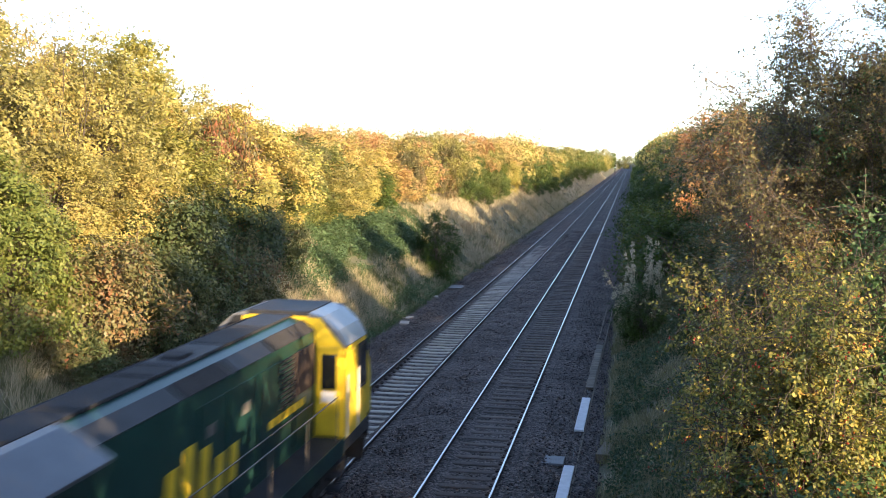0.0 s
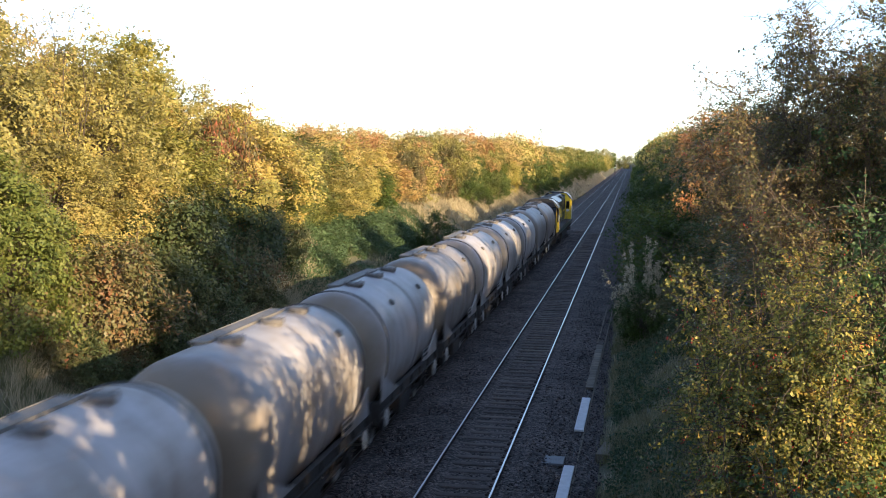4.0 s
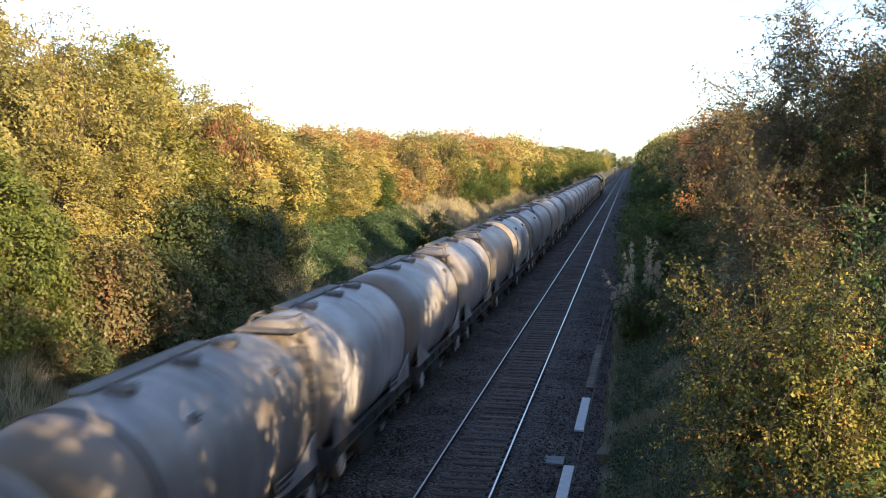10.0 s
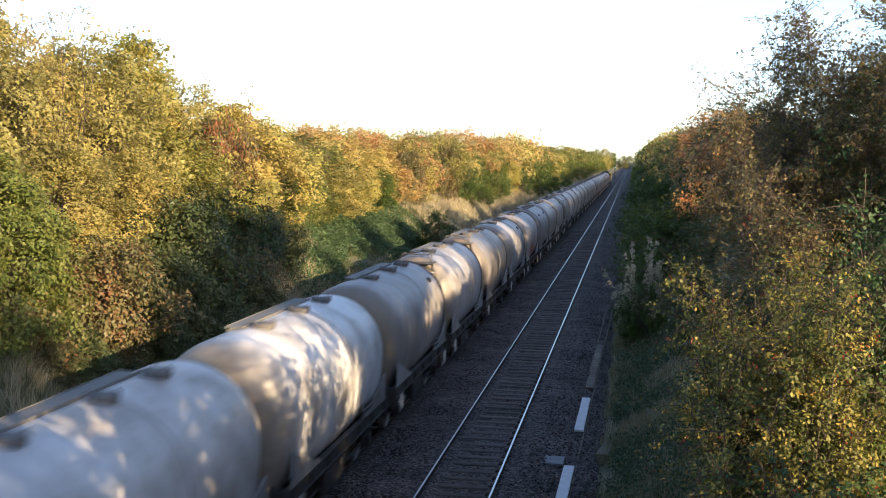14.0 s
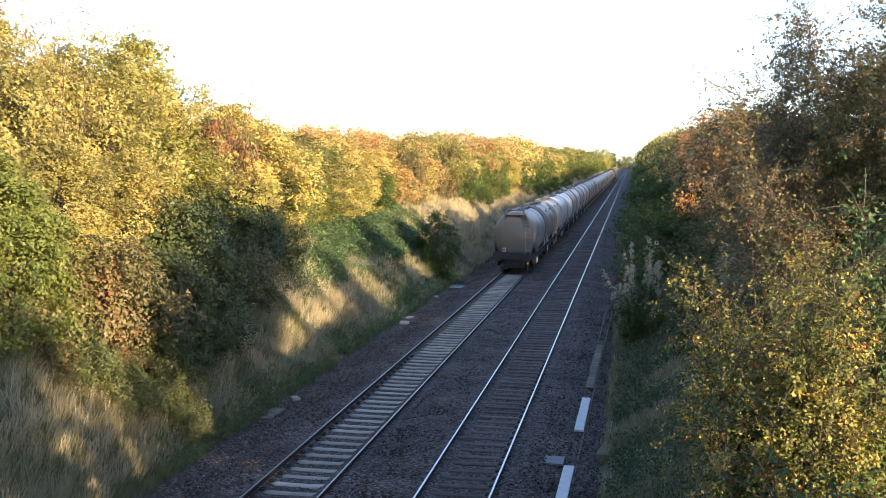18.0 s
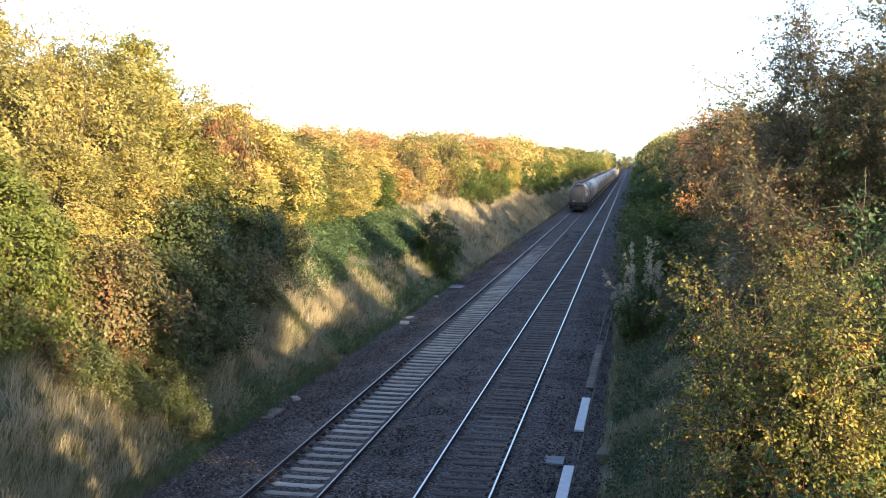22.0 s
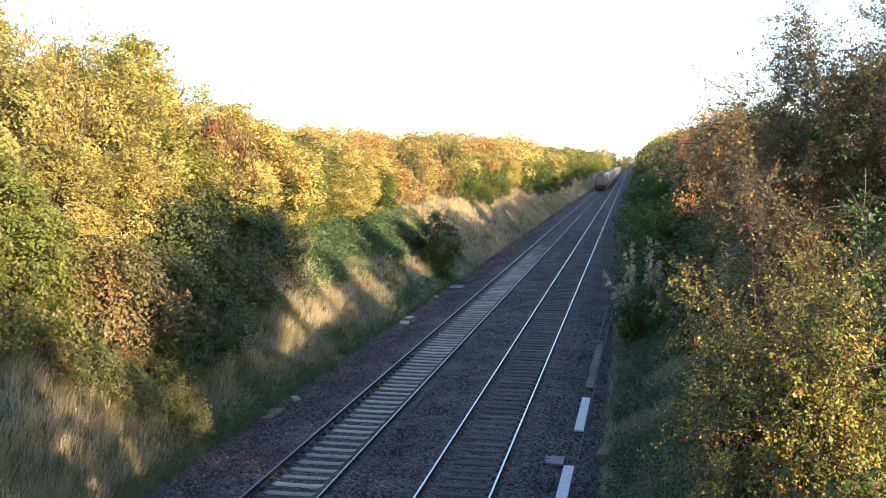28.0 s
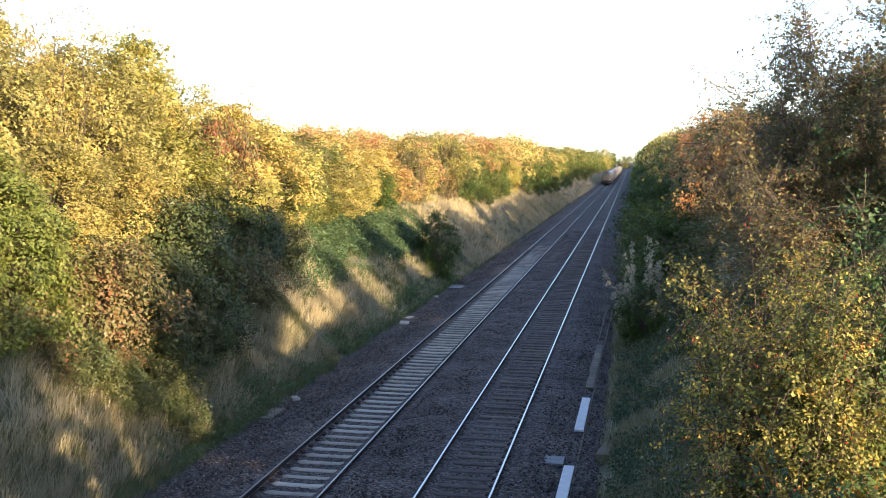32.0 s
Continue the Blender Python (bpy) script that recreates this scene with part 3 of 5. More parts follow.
def grow(kind, x, y, scale=1.0, tall=1.0, sink=0.15, group="hedge trees on the bank", turn=None):
    if group in ("far hedge trees", "distant wood") and y > 250:
        FAR_HEDGE[kind].append(pose(x, y, ground_z(x, y) - sink, 0, 0, R2.uniform(0, 360)) @ Matrix.Diagonal((scale, scale, scale * tall, 1)))
        return None
    cat = "shrub" if kind in ("green", "lime", "bramble", "bramble_b", "bramble_r", "dark", "rust", "mid_c", "mid_r") else "tree"
    nm = {"shrub": "shrub", "tree": "hedge_tree"}[cat]
    return plant(nm, cat, TREES[kind], LAB[kind], x, y, R2.uniform(0, 360) if turn is None else turn, scale, sink, group, tall)


# left bank, crest row: kind, x, y, size, height factor
for kind, x, y, s, h in (("haw_b", -17.5, 24.5, 1.0, 1.0), ("haw_a", -17.2, 29.0, 1.0, 1.0), ("haw_b", -18.0, 32.5, 1.05, 1.05), ("haw_a", -16.8, 36.0, 1.0, 0.96), ("maple", -18.0, 40.3, 1.0, 0.98),
                         ("haw_b", -16.9, 42.6, 0.95, 1.04), ("maple", -15.6, 46.0, 1.0, 0.74), ("maple_b", -16.0, 49.5, 0.9, 0.8), ("maple", -17.0, 53.5, 0.85, 0.7), ("haw_b", -16.6, 57.5, 0.85, 0.74),
                         ("mid_b", -16.8, 62.0, 0.9, 0.70), ("mid_a", -17.0, 67.0, 0.95, 0.77), ("mid_b", -16.4, 71.5, 0.9, 0.72), ("mid_a", -17.0, 76.5, 0.95, 0.74), ("mid_a", -16.6, 82.0, 1.0, 0.75),
                         ("mid_a", -17.2, 88.0, 1.0, 0.74), ("mid_b", -16.8, 94.0, 1.0, 0.76)):
    grow(kind, x, y, s, h)
# second row behind, closing the gaps
for i in range(16):
    grow(("mid_a", "mid_b")[i % 2], -20.5 + R2.uniform(-0.6, 0.6), 26 + i * 4.6, 0.95, 0.70 if i > 4 else 0.9)
# lower front of the hedge
for kind, x, y, s, h in (("lime", -14.6, 25.5, 0.8, 0.85), ("haw_a", -15.0, 29.6, 0.72, 0.78), ("haw_b", -14.6, 33.0, 0.8, 0.8), ("maple", -14.9, 37.5, 0.8, 0.78), ("maple_b", -14.9, 41.5, 0.8, 0.8), ("maple", -14.6, 48.0, 0.72, 0.66),
                         ("maple_b", -15.2, 50.5, 0.75, 0.75), ("mid_b", -15.4, 55.5, 0.66, 0.62), ("mid_a", -15.6, 61.0, 0.7, 0.62), ("mid_b", -15.6, 66.0, 0.7, 0.6), ("green", -15.4, 71.0, 0.8, 0.7), ("mid_a", -15.7, 77.0, 0.7, 0.6), ("mid_b", -15.6, 84.0, 0.75, 0.65)):
    grow(kind, x, y, s, h, group="bushes along the front of the hedge")
for x, y, s in ((-14.5, 41.9, 0.5), (-15.2, 82.0, 0.5), (-15.3, 94.0, 0.6)):
    plant("shrub", "shrub", TREES["bramble_r"], "hawthorn bush turned deep red among the hedge", x, y, 40.0 * y, s * 1.6, 0.1, "red bushes in the hedge", 2.4 if y < 50 else 1.7)
# brambles on the near slope
for kind, x, y, s in (("lime", -13.7, 25.3, 0.66), ("bramble", -12.9, 27.5, 0.95), ("bramble_b", -12.5, 25.9, 0.5), ("bramble_r", -12.9, 25.3, 0.36), ("bramble_b", -11.7, 26.6, 0.45), ("bramble_r", -12.1, 27.0, 0.4), ("bramble", -11.4, 28.3, 0.5), ("bramble_b", -10.9, 28.0, 0.4), ("bramble", -11.9, 31.2, 0.6), ("bramble_b", -11.9, 29.0, 0.62), ("bramble", -12.7, 30.5, 0.9), ("bramble", -13.4, 33.0, 1.1), ("bramble_b", -12.2, 33.6, 0.7), ("lime", -13.9, 36.5, 0.55), ("bramble_b", -13.0, 38.6, 0.85), ("bramble", -14.0, 41.0, 1.05),
                      ("bramble_b", -13.9, 44.5, 0.85)):
    grow(kind, x, y, s, 1.0, group="brambles on the slope")
grow("dark", -10.9, 68.0, 0.62, 1.25, group="")
for x, y, s in ((-14.2, 104.0, 0.55), (-13.6, 112.0, 0.45), (-13.4, 150.0, 0.6), (-12.9, 163.0, 0.55), (-13.2, 178.0, 0.65), (-12.6, 196.0, 0.6), (-12.9, 215.0, 0.6)):
    grow("mid_c", x, y, s, 0.8, group="dark bushes on the far slope")
# far left hedge
y, i = 100.0, 0
while y < 940:
    grow(("far_a", "far_c", "far_b", "far_c", "far_a")[i % 5] if y > 150 else ("mid_a", "mid_b", "mid_a", "mid_c")[i % 4], -16.8 + R2.uniform(-0.7, 0.7), y, R2.uniform(0.95, 1.15), R2.uniform(0.74, 0.9), group="far hedge trees")
    grow(("mid_c", "mid_b")[i % 4 == 3] if y < 150 else ("far_c", "far_b")[i % 4 == 3], -14.7 + R2.uniform(-0.6, 0.6), y + 2, 0.62, 0.85 + 0.15 * (i % 3), group="far hedge trees")
    if y > 170 and i % 2:
        grow(("far_c", "far_b")[i % 3 == 2], -12.8 + R2.uniform(-0.5, 0.5), y + 1, 0.45, 0.8 + 0.15 * (i % 3), group="far hedge trees")
    y += 4.2 + y * 0.014
    i += 1

# right bank
for kind, x, y, s, h in (("rust", 5.0, 24.0, 0.9, 0.40), ("rust", 3.9, 27.0, 0.95, 0.5), ("rust", 5.4, 29.5, 0.95, 0.40), ("rust", 4.4, 33.0, 0.95, 0.55), ("rust", 5.6, 36.5, 1.0, 0.42), ("rust", 3.6, 38.5, 0.85, 0.7), ("rust", 5.6, 42.0, 1.0, 0.22), ("mid_c", 4.2, 45.5, 0.95, 0.45), ("mid_r", 5.6, 48.5, 1.0, 0.5),
                         ("mid_r", 5.2, 54.0, 1.0, 0.95), ("mid_c", 3.8, 57.0, 0.9, 0.95), ("mid_r", 5.6, 60.5, 1.0, 1.0), ("mid_r", 5.6, 67.0, 1.0, 0.98), ("mid_c", 4.2, 70.5, 0.95, 0.95), ("mid_r", 5.6, 74.5, 1.0, 1.0), ("mid_c", 5.2, 82.0, 1.05, 0.75), ("mid_r", 5.8, 89.0, 1.0, 1.05)):
    grow(kind, x, y, s, h, group="bushes on the shaded bank")
for k, (x, y, s) in enumerate(((2.3, 37.0, 0.6), (2.4, 43.0, 0.6), (1.4, 51.0, 0.7), (1.7, 54.0, 0.85), (1.1, 61.0, 0.75), (1.5, 66.0, 0.85), (1.1, 73.0, 0.8), (1.5, 80.0, 0.85), (1.2, 88.0, 0.85), (1.5, 97.0, 0.9))):
    grow(("bramble_b", "mid_c")[k % 2] if y > 50 else "bramble", x, y, s, 0.9, group="brambles on the shaded slope")
y, i = 96.0, 0
while y < 940:
    top = 5.0 + 1.9 * min(1.0, max(0.0, (y - 110) / 150))
    grow(("far_c", "far_r", "far_b", "far_r")[i % 4] if y > 150 else ("mid_r", "mid_c")[i % 2], 5.9 + R2.uniform(-0.4, 0.4), y, 1.0, top / 5.3 * R2.uniform(0.92, 1.05), group="far hedge trees")
    if y < 420:
        grow("far_c", 9.6, y + 3, 1.0, top / 5.3, group="far hedge trees")
        grow("far_c" if y > 150 else "mid_c", 2.3 + R2.uniform(-0.4, 0.4), y + 2, 0.7, R2.uniform(0.85, 1.05), group="far hedge trees")
    y += 4.2 + y * 0.014
    i += 1


# grass on the slopes
def grass_mesh(name, seed, n, x0, x1, y0, y1, blade, width, mat, per=12, power=1.0):
    r = rng(seed)
    x = r.uniform(x0, x1, n)
    y = y0 + (y1 - y0) * r.random(n) ** power
    keep = np.array([noise.noise(Vector((a * 0.5, b * 0.35, seed))) > -0.25 for a, b in zip(x, y)])
    x, y = x[keep], y[keep]
    z = np.array([ground_z(a, b) for a, b in zip(x, y)])
    n = len(x)
    c = np.repeat(np.stack([x, y, z], 1), per, 0)
    m = len(c)
    c[:, :2] += r.normal(0, 0.07, (m, 2))
    h = blade * r.uniform(0.45, 1.3, m) * np.repeat(r.uniform(0.6, 1.2, n), per)
    a = r.uniform(0, 6.283, m)
    ln = h * r.uniform(0.2, 1.05, m)
    tip = c + np.stack([np.cos(a) * ln + 0.15 * h, np.sin(a) * ln, h], 1)
    side = np.stack([-np.sin(a), np.cos(a), np.zeros(m)], 1) * (width * r.uniform(0.6, 1.4, (m, 1)))
    c[:, 2] -= 0.04
    return quads_mesh(name, np.stack([c - side, c + side, tip], 1), 3, mat)


for args, mat, lab in (((41, 7000, -14.8, -10.5, 19, 52, 0.40, 0.010), M["straw"], "long dry straw-coloured grass on the bank"), ((48, 1500, -12.4, -10.2, 46, 76, 0.4, 0.008), M["straw"], "long dry grass at the foot of the bank"), ((49, 6500, -14.6, -10.1, 18, 42, 0.28, 0.008), M["grass"], "thick green grass at the foot of the bank"), ((42, 9000, -15.3, -9.9, 19, 80, 0.3, 0.008), M["grass"], "short green grass on the bank"),
                       ((43, 9500, -15.5, -10.0, 70, 210, 0.42, 0.024), M["straw"], "long dry pale grass on the far bank"), ((46, 2600, -16.0, -9.8, 200, 480, 0.7, 0.05), M["straw"], "pale dry grass on the distant bank"),
                       ((47, 1100, -12.0, -9.6, 75, 260, 0.35, 0.022), M["grass"], "green grass among the dry grass"),
                       ((44, 4200, -0.5, 2.6, 20, 62, 0.36, 0.007), M["grass"], "rough green grass on the shaded verge"), ((45, 600, -0.4, 2.0, 20, 60, 0.42, 0.006), M["straw"], "dry grass on the shaded verge")):
    tagged(new("grass", grass_mesh("grass", *args, mat)), lab, "grass", kind="stuff")


def leaf_bed(name, seed, n, x0, x1, y0, y1, tall, size, mat):
    """Nettles and low herbs: leaves in tiers on short upright stems, in drifts along the slope."""
    r = rng(seed)
    x, y = r.uniform(x0, x1, n), r.uniform(y0, y1, n)
    keep = np.array([noise.noise(Vector((a * 0.45, b * 0.3, seed))) > -0.3 for a, b in zip(x, y)])
    x, y = x[keep], y[keep]
    h = tall * (0.55 + 0.9 * np.array([noise.noise(Vector((a * 0.8, b * 0.8, seed + 4.0))) + 0.4 for a, b in zip(x, y)]).clip(0.1, 1.0))
    z = np.array([ground_z(a, b) for a, b in zip(x, y)])
    c = np.repeat(np.stack([x, y, z], 1), 7, 0)
    c[:, 2] += np.repeat(h, 7) * r.uniform(0.15, 1.0, len(c))
    c[:, :2] += r.normal(0, 0.06, (len(c), 2))
    return quads_mesh(name, leaves(r, c, size, np.tile(np.array([0.0, 0.0, 0.5]), (len(c), 1))), 3, mat)


for args, lab in (((51, 11000, -15.6, -12.0, 44.0, 76.0, 0.5, 0.10), "bed of green nettles on the slope"), ((52, 4200, -10.95, -10.0, 26.0, 75.0, 0.26, 0.08), "low green weeds along the foot of the bank"), ((53, 4200, -0.3, 2.3, 19.0, 44.0, 0.34, 0.07), "low dark weeds on the shaded verge")):
    tagged(new("weeds", leaf_bed("weeds", *args, M["leaf_nettle"])), lab, "weeds", kind="stuff")


# ---- the big thorn bush close to the bridge ----
def thorn_bush(name, label, seed, x, y, stems, n_shoot, size, leaf, spread, height, dens, group="", berry=14, broad=True, low=0.2, way=None, stem=0.02, wander=0.06, fork=0, wood="twig", shoot=1.0):
    """Arching stems from one foot, side shoots on each, leaves singly along the shoots, and berries."""
    r = rng(seed)
    wv, wf, lv, bv = [], [], [], []
    z0 = ground_z(x, y)
    for s in range(stems):
        a = r.uniform(0, 6.283) if way is None else r.normal(way, 0.7)
        reach, top = spread * r.uniform(0.35, 1.0), height * r.uniform(0.55, 1.0)
        p0 = np.array([r.normal(0, 0.25), r.normal(0, 0.25), -0.3])
        d = np.array([math.cos(a) * reach, math.sin(a) * reach, top])
        sag = r.uniform(0.0, 0.3) * top
        line = [p0 + d * np.array([u, u, u]) + np.array([0, 0, sag * (math.sin(u * 2.4) - u * 0.675)]) for u in np.linspace(0, 1, 8)]
        bend = np.cumsum(r.normal(0, wander, (8, 3)) * np.array([1, 1, 0.5]), 0)
        line = [q + bend[i] * (i > 0) for i, q in enumerate(line)]
        tube([tuple(q) for q in line], stem, 0.004, 4, wv, wf)
        for k in range(n_shoot):
            u = r.uniform(low, 1.0)
            i = min(6, int(u * 7))
            q = line[i] + (line[i + 1] - line[i]) * (u * 7 - i)
            v = r.normal(0, 1, 3) + np.array([math.cos(a) * 0.6, math.sin(a) * 0.6, 0.3])
            v = v / np.linalg.norm(v) * r.uniform(0.25, 0.85) * shoot
            e = q + v + np.array([0, 0, -0.12 * r.random()])
            mid = q + v * 0.5 + r.normal(0, 0.03, 3)
            tube([tuple(q), tuple(mid), tuple(e)], 0.007, 0.0025, 3, wv, wf)
            for f in range(fork):
                g0 = q + (e - q) * r.uniform(0.3, 0.9)
                g1 = g0 + r.normal(0, 0.16, 3) + v * 0.25
                tube([tuple(g0), tuple(g1)], 0.004, 0.002, 3, wv, wf)
                lv.append(leaves(r, g0 + (g1 - g0) * r.uniform(0.2, 1.0, (dens // 2, 1)) + r.normal(0, 0.03, (dens // 2, 3)), size, np.tile(v / np.linalg.norm(v), (dens // 2, 1)), 0.5, broad))
            m = int(dens * r.uniform(0.4, 1.4))
            pts = q + (e - q) * r.uniform(0.1, 1.0, (m, 1)) + r.normal(0, 0.035, (m, 3))
            lv.append(leaves(r, pts, size, np.tile(v / np.linalg.norm(v), (m, 1)), 0.5, broad))
            if r.random() < berry / 100:
                for b in range(3):
                    bv.append(e + r.normal(0, 0.03, 3))
    t = holder(name, label, "bush", pose(x, y, z0), group)
    part("trunk", mesh_of("stems", wv, wf, M[wood], True), None, t, "arching brown stems")
    part("crown", quads_mesh("leaves", np.concatenate(lv), 4 if broad else 3, leaf), None, t)
    if bv:
        c = np.array(bv)[:, None]
        d = 0.011 * np.array([(1, 0, 0), (0, 1, 0), (0, 0, 1), (-1, 0, 0), (0, -1, 0), (0, 0, -1)])
        f = np.array([(0, 1, 2), (1, 3, 2), (3, 4, 2), (4, 0, 2), (1, 0, 5), (3, 1, 5), (4, 3, 5), (0, 4, 5)])
        tri = (c + d)[:, f].reshape(-1, 3)
        tagged(part("berry", quads_mesh("berry", tri, 3, M["berry"]), None, t, "small red berries"), kind="stuff")
    return t


GOLDEN = thorn_bush("thorn_bush", "hawthorn bush with yellow leaves and red berries lit by low sun", 61, 1.75, 13.2, 50, 40, 0.045, M["leaf_thorn"], 0.66, 5.2, 42, broad=True, stem=0.011, berry=18)
thorn_bush("thorn_bush", "arching thorn bush with golden leaves and bare stems", 62, 2.15, 16.4, 30, 34, 0.046, M["leaf_thorn"], 0.9, 3.9, 17, stem=0.014)
thorn_bush("thorn_bush", "tall loose thorn bush with dark green leaves", 63, 3.4, 18.4, 32, 32, 0.056, M["leaf_ivy"], 1.2, 6.0, 26, broad=False, low=0.3, stem=0.010)
TWIGGY = thorn_bush("thorn_tree", "loose thorn tree with bare twigs against the sky", 64, 3.1, 17.4, 17, 42, 0.044, M["leaf_dusk"], 1.7, 7.2, 13, berry=3, stem=0.010, wander=0.16, fork=4, broad=False, low=0.66, way=2.7)
LEANING = thorn_bush("thorn_tree", "leaning thorn tree with leafy drooping twigs against the sky", 78, 3.9, 16.6, 10, 36, 0.048, M["leaf_dusk"], 1.0, 6.9, 16, berry=3, stem=0.010, wander=0.12, fork=4, broad=False, low=0.55, way=3.0)
thorn_bush("ivy_clad_bush", "ivy-clad bush with glossy green leaves", 65, 2.9, 14.6, 24, 34, 0.055, M["leaf_ivy"], 0.7, 5.0, 20, berry=0, low=0.5)
thorn_bush("thorn_bush", "low thorn bush in the shade of the bank", 66, 2.4, 20.0, 40, 32, 0.07, M["leaf_green"], 1.3, 3.4, 22, broad=False)
thorn_bush("thorn_bush", "tall loose thorn bush with russet leaves", 70, 3.8, 22.0, 28, 30, 0.066, M["leaf_rust"], 1.5, 5.2, 11, broad=False, low=0.35, stem=0.012)
# next three bushes stand out of view, added to shade the train and left slope
thorn_bush("thorn_bush", "tall unseen thorn bush added beside the bridge to cast shade", 68, 3.8, 6.2, 30, 26, 0.15, M["leaf_rust"], 1.1, 6.4, 40, broad=False)
thorn_bush("thorn_bush", "tall unseen thorn bush added beside the bridge to cast shade", 69, 4.4, 3.2, 30, 26, 0.15, M["leaf_rust"], 1.2, 6.0, 20, broad=False)
thorn_bush("thorn_bush", "tall unseen thorn bush added beside the bridge to cast shade", 71, 5.3, 7.2, 30, 26, 0.15, M["leaf_rust"], 1.0, 3.2, 38, broad=False)
thorn_bush("thorn_bush", "dark green thorn bush in shade", 75, 2.65, 14.3, 36, 34, 0.052, M["leaf_green"], 0.65, 2.7, 26, broad=False, stem=0.012)
thorn_bush("thorn_bush", "low dark green thorn bush beside the bridge", 76, 2.35, 11.9, 40, 34, 0.05, M["leaf_ivy"], 0.6, 2.4, 26, broad=False)
thorn_bush("thorn_bush", "russet thorn bush with drooping shoots on the bank", 77, 2.9, 21.3, 44, 32, 0.060, M["leaf_rust"], 1.3, 6.2, 13, broad=False, low=0.3, stem=0.014)
thorn_bush("sapling", "thin sapling rising above the hedge", 72, -17.6, 96.0, 4, 14, 0.14, M["leaf_hawthorn"], 0.5, 7.4, 5, berry=0, broad=False, stem=0.05)
CREST = thorn_bush("thorn_tree", "loose thorn tree with sparse leaves on the crest", 73, -15.9, 32.4, 12, 26, 0.07, M["leaf_hawthorn"], 0.9, 7.4, 8, berry=0, broad=False, wander=0.12)
WEEDS = thorn_bush("tall_weed_clump", "clump of tall pale weed stems beside the track", 74, 0.35, 45.8, 24, 26, 0.062, M["straw"], 0.95, 4.2, 9, berry=0, broad=False, stem=0.016, wood="straw", low=0.45, shoot=0.22)
grow("dark", 0.55, 45.4, 0.5, 0.95, group="")
# hedge on the bank outside the view, added for shade, with gaps left for sun
for kind, x, y, s, h in [(("mid_c", "mid_r")[k % 2], 8.4, 15.5 + k * 3.6, 0.9, 0.38 if k < 12 else 0.8) for k in range(24) if k not in (2, 6, 7, 18)]:
    grow(kind, x, y, s, h, group="bushes on the shaded bank")

# the wood that closes the view
for i in range(22):
    grow(("far_b", "far_a", "far_c")[i % 3], -95 + i * 7.2 + R2.uniform(-1.5, 1.5), 1010 + R2.uniform(-15, 15), 1.9, 0.95, group="distant wood")
for kind, places in FAR_HEDGE.items():
    me = TREES[kind][1]
    co = np.empty(len(me.vertices) * 3)
    me.vertices.foreach_get("co", co)
    co = co.reshape(-1, 3)
    every = np.concatenate([co @ np.array(m.to_3x3()).T + np.array(m.translation) for m in places])
    tagged(new("far_hedge", quads_mesh("far_hedge", every.reshape(-1, 3, 3), 3, me.materials[0])), {"far_a": "distant hedge in orange autumn leaf", "far_b": "distant hedge in yellow-green leaf", "far_c": "distant dark green hedge", "far_r": "distant russet hedge"}[kind], "hedge", kind="stuff")

# mostly unseen trees added behind the hedge on the sunny side to cast shade
for x, y, s in ((8.5, 4.6, 0.9), (8.6, 19.5, 0.95), (8.9, 23.8, 1.1), (11.0, 12.4, 0.9), (10.7, 17.0, 1.3), (10.8, 17.6, 1.15), (9.6, 42.5, 0.95), (9.6, 50.0, 0.85)):
    grow("shade_tree", x, y, s, group="trees behind the shaded bank")
# unseen bush added to shade the passing tanks
grow("mid_c", 8.6, 12.2, 0.6, 0.45, group="bushes on the shaded bank")
# two tall bushes added out of sight to shade the left slope farther along
for k in range(2):
    grow("mid_r", 13.5, 28.0 + k * 8.0, 0.85, 1.35, group="trees behind the shaded bank")


# ---- the train ----
M["loco_green"] = surface("loco_green", [(0.3, (0.007, 0.028, 0.024)), (0.7, (0.017, 0.055, 0.047))], 2.5, 0.33, bump=0.08)
M["loco_yellow"] = surface("loco_yellow", [(0.25, (0.48, 0.33, 0.02)), (0.6, (0.78, 0.56, 0.03))], 2.5, 0.4, bump=0.08)
M["roof_grey"] = surface("roof_grey", [(0.3, (0.018, 0.019, 0.022)), (0.7, (0.045, 0.046, 0.051))], 2, 0.55, bump=0.15)
M["roof_pale"] = surface("roof_pale", [(0.3, (0.036, 0.039, 0.046)), (0.7, (0.082, 0.088, 0.102))], 2, 0.3, bump=0.1)
M["cab_pale"] = surface("cab_pale", [(0.3, (0.09, 0.095, 0.105)), (0.7, (0.17, 0.178, 0.195))], 2, 0.3, bump=0.1)
M["roof_dark"] = surface("roof_dark", [(0.3, (0.012, 0.013, 0.015)), (0.7, (0.035, 0.036, 0.04))], 2, 0.7, bump=0.2)
M["walk_grey"] = surface("walk_grey", [(0.3, (0.10, 0.098, 0.092)), (0.7, (0.24, 0.23, 0.21))], 3, 0.7, bump=0.3)
M["hatch_grey"] = surface("hatch_grey", [(0.3, (0.06, 0.058, 0.055)), (0.7, (0.17, 0.16, 0.15))], 4, 0.7, bump=0.3)
for k in ("roof_dark", "roof_grey", "loco_green"):
    M[k].node_tree.nodes["Principled BSDF"].inputs["Specular IOR Level"].default_value = 0.15
M["frame_black"] = surface("frame_black", [(0.3, (0.018, 0.016, 0.015)), (0.7, (0.055, 0.048, 0.042))], 3, 0.75, bump=0.4)
M["wheel_steel"] = surface("wheel_steel", [(0.3, (0.10, 0.085, 0.075)), (0.7, (0.22, 0.19, 0.17))], 4, 0.65, bump=0.2)
M["white_rim"] = surface("white_rim", [(0.3, (0.32, 0.31, 0.29)), (0.7, (0.54, 0.53, 0.50))], 6, 0.6)
